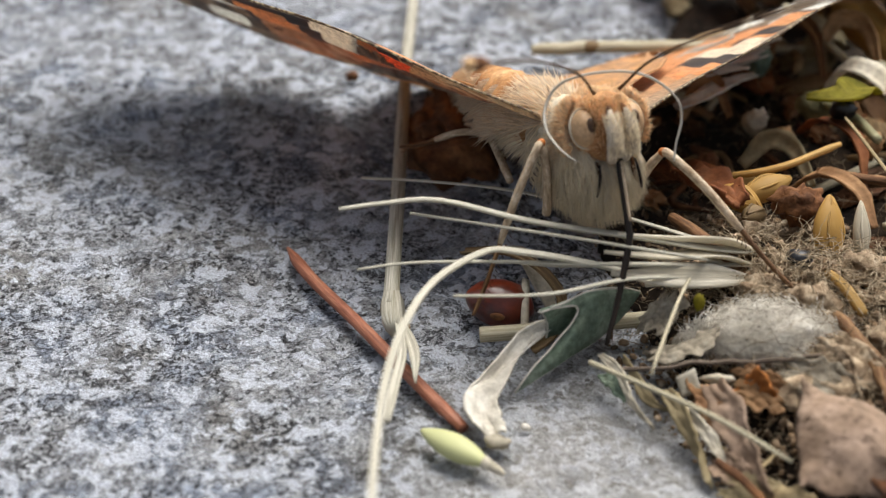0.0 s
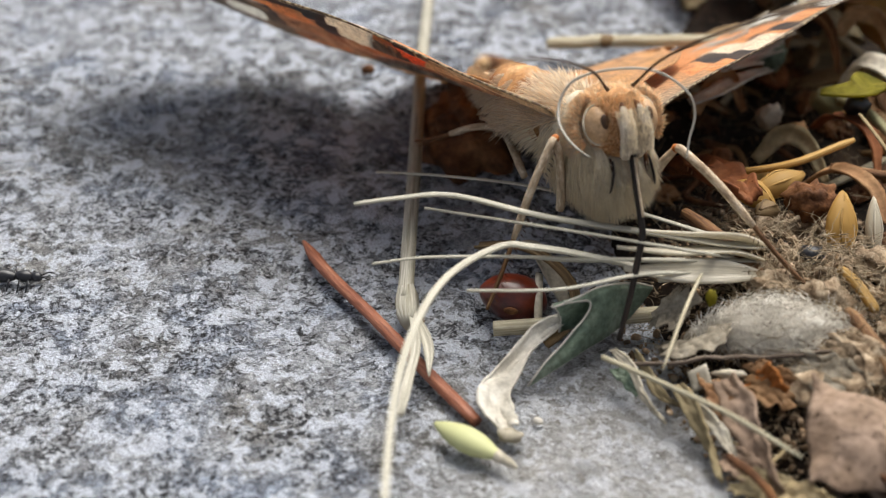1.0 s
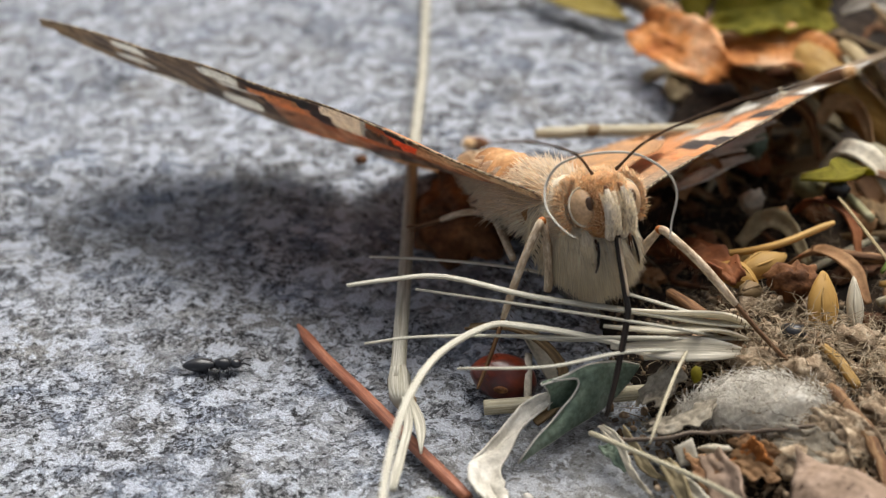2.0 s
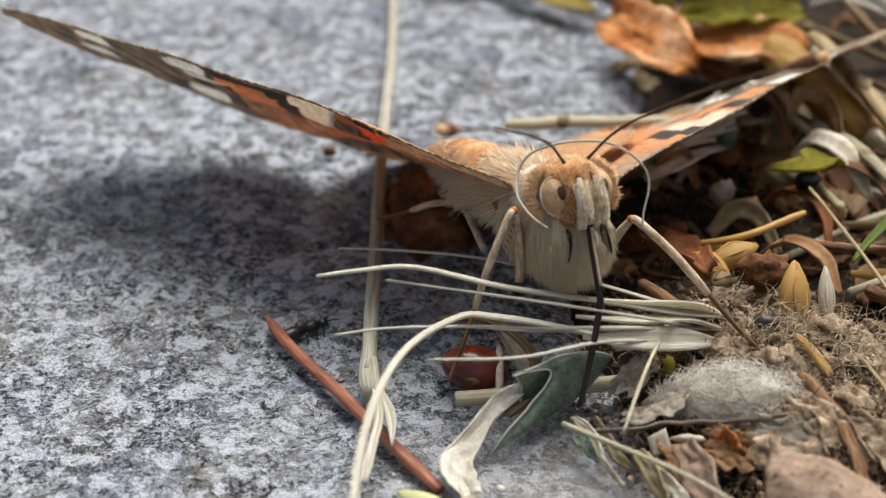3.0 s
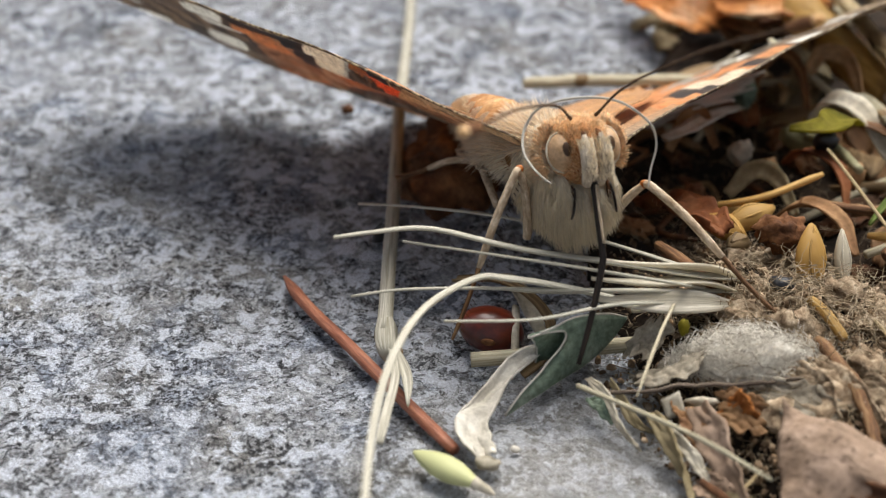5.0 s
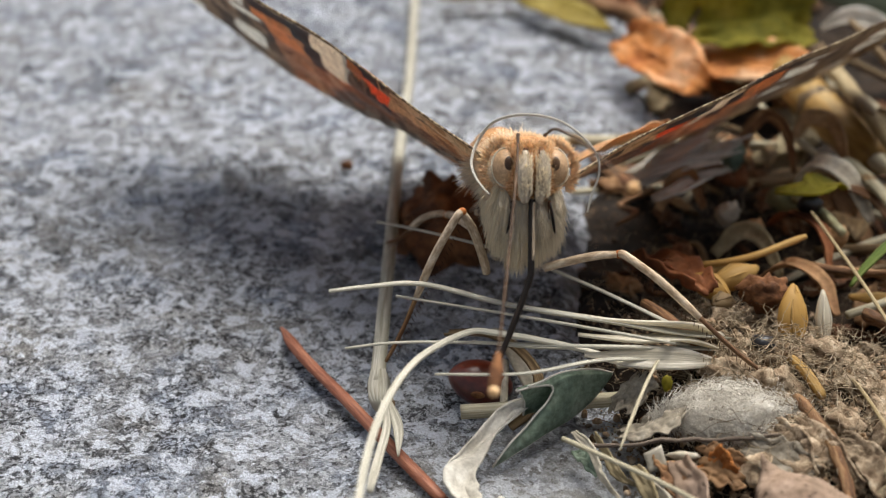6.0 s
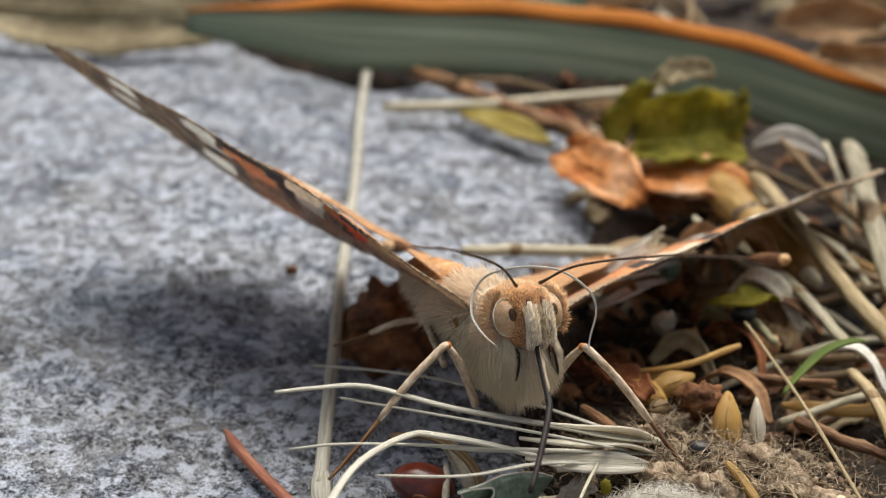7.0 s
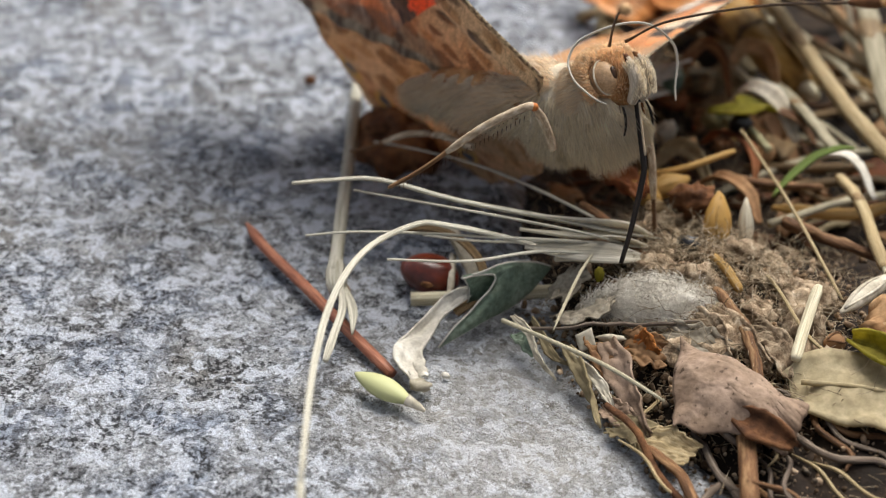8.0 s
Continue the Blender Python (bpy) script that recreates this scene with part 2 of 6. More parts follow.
BARK = matter("crumbly bark", ["3a2416", "5e3d25", "855b39"], scale=8, bump=1.0, rough=0.9, spread=0.35)
ROOT = matter("orange-brown rootlet", ["3f2a1a", "6f4d30", "a4825c"], stretch=(6, 8), bump=0.8, spread=0.25)
CLOD = matter("crumbly dry soil", ["54422f", "84705a", "ab987f", "c9baa4"], scale=22, bump=1.0, rough=0.95, spread=0.2)
RUSTLEAF = matter("rust-brown leaf", ["56301b", "86502f", "a9714a"], scale=4, thin=0.3, spread=0.15)
SCRAP = matter("weathered grey-beige leaf tissue", ["665d50", "8d8474", "b0a898"], scale=9, thin=0.15, spread=0.15)
PALESTEM = matter("bleached grey-white stem", ["98937f", "c2beae", "e0ddd2"], stretch=(3, 26), thin=0.3, spread=0.05, rough=0.6)
SILK = matter("dusty silk", ["c0b8aa", "dcd6ca", "f3f0e8"], scale=14, thin=0.2, spread=0.05, rough=0.9, grain=0.35)
CRUMB = matter("soil crumbs", ["40301f", "6f5941", "98836c", "bdad97"], scale=9, bump=0.9, rough=0.95, spread=0.7, island=True)
FIBRE = matter("plant fibres", ["75644c", "a08f75", "cabda5"], scale=9, rough=0.8, spread=0.35, thin=0.2, island=True)
BLACK = matter("black chitin", ["08090c", "121318", "1f2126"], scale=20, rough=0.35, bump=0.3, spread=0.1, spec=0.6)
FURTAN = matter("tawny fur", ["ecc08a", "f6d9ae", "fdf0da"], scale=9, grain=0.1, rough=0.8, thin=0.5, spread=0.28, bump=0.0, island=True)
FURPEACH = matter("peach-cream fur", ["ecd3ae", "f7e9d2", "fff7ea"], scale=9, grain=0.0, rough=0.8, thin=0.55, spread=0.2, bump=0.0, island=True)
FURPALE = matter("cream fur", ["efe1c6", "f8efdb", "fff8ea"], scale=9, grain=0.0, rough=0.8, thin=0.55, spread=0.18, bump=0.0, island=True)
SKIN = matter("tawny cuticle", ["8a5d34", "b38353", "cfa677"], scale=10, rough=0.7, spread=0.05)
SKINPALE = matter("cream cuticle", ["b2a48c", "cfc3ac", "e2d9c6"], scale=10, rough=0.75, spread=0.05)
EYE = matter("hazel compound eye", ["8f6f4c", "ad8a63", "c6a480"], scale=9, rough=0.55, bump=0.2, fine=12, spread=0.0, spec=0.5)
PUPIL = matter("dark eye spot", ["3a281a", "4a3524", "5c4530"], scale=9, rough=0.3, spread=0.0)
PALP = matter("grey palp scales", ["8f8272", "bcae9a", "ddd1bf"], stretch=(3, 10), rough=0.85, spread=0.1, bump=0.6)
HORN = matter("dark antenna", ["2a1c12", "49331f", "7a6046"], stretch=(60, 2), rough=0.6, spread=0.0)
CLUB = matter("cream club tip", ["c98d4d", "e4b985", "f3ddba"], scale=12, rough=0.6, spread=0.0)
TONGUE = matter("dark proboscis", ["0e0a08", "1c1511", "33281f"], stretch=(5, 5), rough=0.5, spread=0.0, spec=0.25)
SHIN = matter("pale leg scales", ["8a745a", "b8a389", "d8c9b2"], stretch=(20, 5), rough=0.75, spread=0.05)
KNEE = matter("orange knee", ["8d4a1b", "b96e32", "cf8b4f"], scale=14, rough=0.6, spread=0.05)


# ---- mesh helpers ----
def part(name, bm, material, parent=None, label="", smooth=True):
    """Links a bmesh, drawn in centimetres, as one mesh object."""
    bmesh.ops.scale(bm, vec=(U, U, U), verts=bm.verts)
    me = bpy.data.meshes.new(name)
    bm.to_mesh(me)
    bm.free()
    if smooth:
        me.polygons.foreach_set("use_smooth", [True] * len(me.polygons))
    me.materials.append(material)
    ob = new(name, me)
    if parent:
        ob.parent = parent
    if label:
        tagged(ob, label)
    return ob


def thing(name, label, category, group="", kind="", at=(0, 0, 0)):
    ob = new(name)
    ob.empty_display_size = 0.001
    ob.location = [c * U for c in at]
    return tagged(ob, label, category, group, kind)


def curve(pts, n):
    """A smooth line of n + 1 points through the given ones (Catmull-Rom)."""
    p = [Vector(q) for q in pts]
    p = [2 * p[0] - p[1]] + p + [2 * p[-1] - p[-2]]
    out = []
    for i in range(n + 1):
        s = i / n * (len(p) - 3)
        k = min(int(s), len(p) - 4)
        t = s - k
        a, b, c, d = p[k:k + 4]
        out.append(0.5 * (2 * b + (c - a) * t + (2 * a - 5 * b + 4 * c - d) * t * t + (3 * b - a - 3 * c + d) * t ** 3))
    return out


def sweep(bm, line, profile, up=(0, 0, 1)):
    """Sweeps a closed profile(u) -> [(side, height), ...] along the line; UV runs along and round it."""
    uv = bm.loops.layers.uv.verify()
    up = Vector(up)
    n = len(line)
    rings = []
    length = 0
    lens = []
    for i, p in enumerate(line):
        d = (line[min(i + 1, n - 1)] - line[max(i - 1, 0)]).normalized()
        side = d.cross(up)
        if side.length < 0.05:
            side = d.cross(Vector((1, 0, 0)))
        side.normalize()
        up = side.cross(d).normalized()
        if i:
            length += (p - line[i - 1]).length
        lens.append(length)
        rings.append([bm.verts.new(p + side * a + up * b) for a, b in profile(i / (n - 1))])
    k = len(rings[0])
    for i in range(n - 1):
        for j in range(k):
            f = bm.faces.new((rings[i][j], rings[i][(j + 1) % k], rings[i + 1][(j + 1) % k], rings[i + 1][j]))
            for lp, (a, b) in zip(f.loops, ((i, j), (i, j + 1), (i + 1, j + 1), (i + 1, j))):
                lp[uv].uv = (lens[a], b / k)
    bm.faces.new(list(reversed(rings[0])))
    bm.faces.new(rings[-1])
    return bm


def round_profile(r, k=7, flat=1.0, ridge=0.0):
    def f(u):
        q = r(u) if callable(r) else r
        return [(q * (1 + ridge * (j % 2)) * math.cos(2 * math.pi * j / k), q * flat * (1 + ridge * (j % 2)) * math.sin(2 * math.pi * j / k)) for j in range(k)]
    return f


def blade_profile(w, thick=0.012, fold=0.3, k=4):
    """A grass blade's section: w(u) half-width, folded along the middle."""
    def f(u):
        h = w(u) if callable(w) else w
        top = [(-h + 2 * h * j / k, abs(-1 + 2 * j / k) * h * fold + thick / 2) for j in range(k + 1)]
        low = [(a, b - thick) for a, b in reversed(top)]
        return top + low
    return f


def tube(pts, r, n=14, k=7, flat=1.0, ridge=0.0, up=(0, 0, 1), rough=0.0):
    bm = sweep(bmesh.new(), curve(pts, n), round_profile(r, k, flat, ridge), up)
    return roughen(bm, rough) if rough else bm


def roughen(bm, amount, freq=9.0):
    for v in bm.verts:
        v.co += noise.noise_vector(v.co * freq) * amount + noise.noise_vector(v.co * freq * 3) * amount * 0.5
    return bm


def blade(pts, w, n=16, thick=0.012, fold=0.3, up=(0, 0, 1)):
    return sweep(bmesh.new(), curve(pts, n), blade_profile(w, thick, fold), up)


def sheet(fn, nu, nv, thick=0.012, bm=None):
    """A thin solid from a surface fn(u, v) -> point, closed round its rim. UV along u and v."""
    bm = bm or bmesh.new()
    uv = bm.loops.layers.uv.verify()
    g = [[Vector(fn(i / nu, j / nv)) for j in range(nv + 1)] for i in range(nu + 1)]
    lays = []
    for s in (0.5, -0.5):
        lay = []
        for i in range(nu + 1):
            row = []
            for j in range(nv + 1):
                a = g[min(i + 1, nu)][j] - g[max(i - 1, 0)][j]
                b = g[i][min(j + 1, nv)] - g[i][max(j - 1, 0)]
                q = a.cross(b)
                q = q.normalized() if q.length > 1e-9 else Vector((0, 0, 1))
                row.append(bm.verts.new(g[i][j] + q * thick * s))
            lay.append(row)
        lays.append(lay)
    for w, lay in enumerate(lays):
        for i in range(nu):
            for j in range(nv):
                c = [(i, j), (i + 1, j), (i + 1, j + 1), (i, j + 1)]
                if w:
                    c.reverse()
                f = bm.faces.new([lay[a][b] for a, b in c])
                for lp, (a, b) in zip(f.loops, c):
                    lp[uv].uv = (a / nu, b / nv)
    rim = [(i, 0) for i in range(nu)] + [(nu, j) for j in range(nv)] + [(i, nv) for i in range(nu, 0, -1)] + [(0, j) for j in range(nv, 0, -1)]
    for q in range(len(rim)):
        (a, b), (c, d) = rim[q], rim[(q + 1) % len(rim)]
        bm.faces.new((lays[0][c][d], lays[0][a][b], lays[1][a][b], lays[1][c][d]))
    return bm


def blob(size, seg=14, rings=9, lump=0.0, freq=3.0, seed=0, point=0.0, bm=None, at=(0, 0, 0)):
    """A rounded body; lump: unevenness, point: how far its x ends taper."""
    bm = bm or bmesh.new()
    made = bmesh.ops.create_uvsphere(bm, u_segments=seg, v_segments=rings, radius=1.0)["verts"]
    for v in made:
        c = v.co.copy()
        s = 1 + lump * noise.noise(c * freq + Vector((seed * 3.1, seed, 0)))
        t = 1 - point * abs(c.x) ** 2
        v.co = Vector((c.x * size[0] * s, c.y * size[1] * s * t, c.z * size[2] * s * t)) + Vector(at)
    return bm


def hairs(bm, spots, r=0.004):
    """Thin tapered hairs: spots of (root, direction, length)."""
    for p, d, ln in spots:
        p, d = Vector(p), Vector(d).normalized()
        a = d.orthogonal().normalized()
        b = d.cross(a)
        mid = p + d * ln * 0.55 + Vector((0, 0, -ln * 0.03))
        tip = p + d * ln + Vector((0, 0, -ln * 0.12))
        rings = []
        for q, s in ((p, 1.0), (mid, 0.8)):
            rings.append([bm.verts.new(q + (a * math.cos(x) + b * math.sin(x)) * r * s) for x in (0, 2.1, 4.2)])
        t = bm.verts.new(tip)
        for j in range(3):
            bm.faces.new((rings[0][j], rings[0][(j + 1) % 3], rings[1][(j + 1) % 3], rings[1][j]))
            bm.faces.new((rings[1][j], rings[1][(j + 1) % 3], t))
    return bm


# ---- the large structure ----
def stone_edge(y):
    """x of the line where the litter begins to cover the stone."""
    ys = [-3, -1.7, -1.35, -0.6, 0.2, 0.8, 1.5, 2.1, 2.7, 4.3, 5.3]
    xs = [1.5, 1.12, 0.92, 0.62, 0.36, 0.38, 0.46, 0.78, 1.0, 1.0, 0.6]
    return float(np.interp(y, ys, xs))


def stone_z(x, y):
    v = Vector((x, y, 0))
    return 0.035 * noise.noise(v * 0.9) + 0.014 * noise.noise(v * 3.1) + 0.016 * noise.noise(v * 7.5) + 0.012 * noise.noise(v * 16) + 0.007 * noise.noise(v * 31) - 0.02 - 0.9 * max(0.0, x - stone_edge(y) - 0.1) ** 1.3


def soil_z(x, y):
    """Height of the humus: it laps over the stone from the right and closes it at the back."""
    d = max(x - stone_edge(y), (y - 5.1 - 0.25 * math.sin(x * 2) - 0.75 * max(0.0, -x - 0.2)) * 0.7)
    v = Vector((x, y, 4))
    s = min(1.0, max(0.0, (d + 0.25) / 0.6))
    s = s * s * (3 - 2 * s)
    z = -0.5 - 0.16 * s * min(1.0, max(0.0, y + 0.1)) * (y < 5) + s * (0.62 + 0.12 * math.exp(-((x - 1.3) ** 2 + (y + 0.45) ** 2) / 0.35))
    z -= 0.14 * s * math.exp(-((x - 1.15) ** 2 + (y - 0.75) ** 2) / 0.3)
    z -= 0.2 * s * math.exp(-((x - 1.8) ** 2 + (y - 0.15) ** 2) / 0.12)
    if s > 0.2:
        z += s * (0.06 * noise.noise(v * 1.6) + 0.05 * noise.noise(v * 4.2) + 0.03 * noise.noise(v * 11))
    return z


def lie(x, y):
    return max(stone_z(x, y), soil_z(x, y))


def grid_mesh(xs, ys, zf):
    """Vertices and faces of a height field."""
    verts = [(x * U, y * U, zf(x, y) * U) for x in xs for y in ys]
    k = len(ys)
    faces = [(i * k + j, (i + 1) * k + j, (i + 1) * k + j + 1, i * k + j + 1) for i in range(len(xs) - 1) for j in range(k - 1)]
    return verts, faces


def stone():
    xs = list(np.arange(-5.5, -2.6, 0.12)) + list(np.arange(-2.6, 1.7, 0.02))
    ys = list(np.arange(-4.5, -2.0, 0.12)) + list(np.arange(-2.0, 2.6, 0.02)) + list(np.arange(2.6, 8.0, 0.06))
    verts, faces = grid_mesh(xs, ys, stone_z)
    k, n = len(ys), len(xs)
    # sides and underside make it a slab
    rim = [i * k for i in range(n)] + [(n - 1) * k + j for j in range(1, k)] + [i * k + k - 1 for i in range(n - 2, -1, -1)] + [j for j in range(k - 2, 0, -1)]
    low = len(verts)
    verts += [(verts[i][0] * 1.02, verts[i][1] * 1.02, -2.5 * U) for i in rim]
    m = len(rim)
    faces += [(rim[(q + 1) % m], rim[q], low + q, low + (q + 1) % m) for q in range(m)]
    faces.append([low + q for q in range(m)])
    me = bpy.data.meshes.new("granite_slab")
    me.from_pydata(verts, [], faces)
    me.polygons.foreach_set("use_smooth", [True] * len(me.polygons))
    me.materials.append(GRANITE)
    tagged(new("granite_slab", me), "rough grey granite slab with dark and bluish speckles", "stone", kind="structure")


def ground():
    xs = [-300, -60, -20, -8, -6] + list(np.arange(-4, 0.2, 0.3)) + list(np.arange(0.2, 4.2, 0.05)) + list(np.arange(4.2, 8, 0.3)) + [10, 20, 60, 300]
    ys = [-300, -60, -20, -8, -5] + list(np.arange(-3, 5.5, 0.05)) + list(np.arange(5.5, 9, 0.15)) + [10, 14, 20, 60, 300]
    verts, faces = grid_mesh(xs, ys, soil_z)
    me = bpy.data.meshes.new("ground")
    me.from_pydata(verts, [], faces)
    me.polygons.foreach_set("use_smooth", [True] * len(me.polygons))
    me.materials.append(SOIL)
    tagged(new("ground", me), "dark crumbly humus under the plant litter", "soil", kind="structure")


stone()
ground()


# ---- litter on the stone ----
def single(name, bm, material, label, category, group="", kind="", smooth=True):
    return tagged(part(name, bm, material, None, "", smooth), label, category, group, kind)


def taper(a, b, r0, r1, r2):
    """Radius along a piece: r0 at its start, r1 between a and b, r2 at its end."""
    def f(u):
        if u < a:
            return r0 + (r1 - r0) * u / a
        if u > b:
            return r1 + (r2 - r1) * (u - b) / (1 - b)
        return r1
    return f


def needle():
    bm = tube([(-0.73, 0.08, 0.03), (-0.61, -0.14, 0.025), (-0.4, -0.45, 0.025), (-0.2, -0.76, 0.025), (0.0, -1.06, 0.025)],
              taper(0.12, 0.95, 0.008, 0.029, 0.024), n=22, k=6, flat=0.85)
    single("conifer_needle", bm, NEEDLE, "red-brown dry conifer needle lying on the granite", "needle")


def long_stem():
    t = thing("hay_straw", "long bleached ribbed grass stem with a torn node", "stem")
    part("stalk", tube([(-0.28, -0.42, 0.07), (-0.285, 0.12, 0.08), (-0.29, 0.7, 0.085), (-0.3, 1.64, 0.09), (-0.29, 2.93, 0.09), (-0.31, 4.3, 0.09), (-0.3, 5.5, 0.1)],
                       taper(0.03, 0.9, 0.04, 0.031, 0.035), n=40, k=12, ridge=0.1), PALESTEM, t)
    part("node", tube([(-0.275, -0.34, 0.07), (-0.272, -0.44, 0.07), (-0.262, -0.56, 0.08)], taper(0.5, 0.8, 0.036, 0.042, 0.026), n=8, k=9, ridge=0.3), PALESTEM, t, "frayed pale node")
    part("node_scale", blade([(-0.245, -0.46, 0.05), (-0.225, -0.52, 0.05), (-0.215, -0.56, 0.06)], taper(0.3, 0.5, 0.02, 0.025, 0.008), n=6), STRAWDARK, t, "brown scale")
    part("leaf_stub", blade([(-0.25, -0.5, 0.09), (-0.22, -0.75, 0.12), (-0.235, -1.0, 0.16), (-0.25, -1.25, 0.21)], taper(0.3, 0.85, 0.014, 0.016, 0.011), n=12, fold=0.5), AWN, t, "pale torn leaf stub")
    part("leaf_stub", blade([(-0.23, -0.52, 0.07), (-0.18, -0.72, 0.09), (-0.17, -0.9, 0.1)], taper(0.3, 0.6, 0.012, 0.02, 0.004), n=8, fold=0.5), AWN, t, "pale torn leaf stub")


def awn_cluster():
    """Torn spikelets of a dry grass ear: papery lemmas with long thin awns."""
    t = thing("grass_ear", "torn dry grass ear with papery lemmas and long pale awns", "grass ear")
    awns = [
        ([(1.12, -0.3, 0.26), (0.9, -0.47, 0.38), (0.66, -0.5, 0.44), (0.24, -0.5, 0.51), (-0.09, -0.42, 0.55), (-0.3, -0.46, 0.56), (-0.45, -0.5, 0.56)], 0.03, 0.014),
        ([(0.95, -0.46, 0.32), (0.74, -0.66, 0.48), (0.44, -0.6, 0.5), (0.09, -0.5, 0.5), (-0.2, -0.42, 0.5)], 0.01, 0.005),
        ([(1.1, -0.4, 0.27), (0.75, -0.6, 0.4), (0.44, -0.63, 0.42), (0.07, -0.62, 0.42), (-0.2, -0.6, 0.4), (-0.38, -0.66, 0.41)], 0.011, 0.004),
        ([(1.0, -0.5, 0.28), (0.6, -0.69, 0.4), (0.29, -0.79, 0.4), (-0.04, -0.82, 0.41)], 0.011, 0.004),
        ([(1.0, -0.42, 0.27), (0.6, -0.5, 0.33), (0.35, -0.46, 0.3), (0.1, -0.36, 0.26)], 0.009, 0.004),
    ]
    for pts, r0, r1 in awns:
        part("awn", blade(pts, taper(0.2, 0.3, r0 * 0.9, r0 * 0.75, r1 * 0.7), n=24, thick=0.008, fold=0.5), AWN, t)
    swing = part("awn", blade([(0, 0, 0), (0.4, 0, 0.05), (0.8, 0, 0.07), (1.2, 0, 0.04), (1.5, 0, 0)], taper(0.2, 0.3, 0.008, 0.007, 0.004), n=24, thick=0.008, fold=0.5), AWN, t, "pale awn brushed aside by the butterfly")
    lemmas = [
        [(1.1, -0.4, 0.26), (0.92, -0.5, 0.37), (0.72, -0.56, 0.4), (0.5, -0.55, 0.42)],
        [(1.08, -0.45, 0.24), (0.9, -0.57, 0.33), (0.7, -0.63, 0.37), (0.52, -0.64, 0.39)],
        [(1.1, -0.3, 0.27), (0.95, -0.42, 0.38), (0.75, -0.47, 0.42), (0.55, -0.49, 0.46)],
        [(1.12, -0.36, 0.2), (0.95, -0.45, 0.25), (0.8, -0.5, 0.27), (0.66, -0.55, 0.28)],
    ]
    for pts, tilt in zip(lemmas, ((0, 0.2, 1), (0.1, -0.7, 0.8), (0, 0.5, 0.8), (0, -0.3, 1))):
        part("lemma", blade(pts, lambda u: 0.01 + 0.036 * math.sin(math.pi * min(1, u * 1.05)) ** 1.2, n=14, thick=0.01, fold=0.35, up=tilt), PALEHUSK, t, "papery pale lemma")
    return swing


def curved_blade():
    t = thing("hay_strand", "slender pale dry grass blade arching over the stone", "grass blade")
    part("blade", blade([(0.75, -0.62, 0.33), (0.42, -0.62, 0.42), (0.2, -0.62, 0.46), (0.07, -0.62, 0.46), (-0.115, -0.86, 0.48), (-0.215, -1.28, 0.53), (-0.245, -1.8, 0.58), (-0.23, -2.4, 0.6)],
                        taper(0.15, 0.8, 0.01, 0.0125, 0.009), n=34, thick=0.012, fold=0.4), AWN, t)
    part("tip", blade([(-0.23, -2.4, 0.6), (-0.2, -2.7, 0.45), (-0.16, -3.0, 0.2), (-0.14, -3.15, 0.0)], taper(0.2, 0.5, 0.012, 0.01, 0.003), n=12, fold=0.4), AWN, t)


def red_seed():
    t = thing("seed", "glossy red-brown kidney-shaped seed on the granite", "seed", at=(0.14, -0.37, 0.07))
    t.rotation_euler = (0.1, 0.05, -0.15)
    bm = blob((0.135, 0.1, 0.085), seg=22, rings=14, lump=0.12, freq=1.2)
    for v in bm.verts:
        v.co.y += 0.06 * v.co.x * v.co.x / 0.018 * 0.1
    part("kernel", bm, REDSEED, t)
    part("scar", blob((0.03, 0.012, 0.016), 10, 6, at=(0.0, -0.096, 0.015)), BARK, t, "dark scar")


def green_seed():
    t = thing("spindle_seed", "pale green spindle-shaped seed on the granite", "seed", at=(-0.03, -1.18, 0.045))
    t.rotation_euler = (0, 0, -0.65)
    part("kernel", blob((0.15, 0.05, 0.042), 18, 12, point=0.5), GREENSEED, t)
    part("tip", tube([(0.12, 0, 0), (0.17, 0.005, -0.008), (0.2, 0.01, -0.02)], taper(0.4, 0.5, 0.025, 0.016, 0.006), n=6, k=6), PAPER, t, "papery tail")


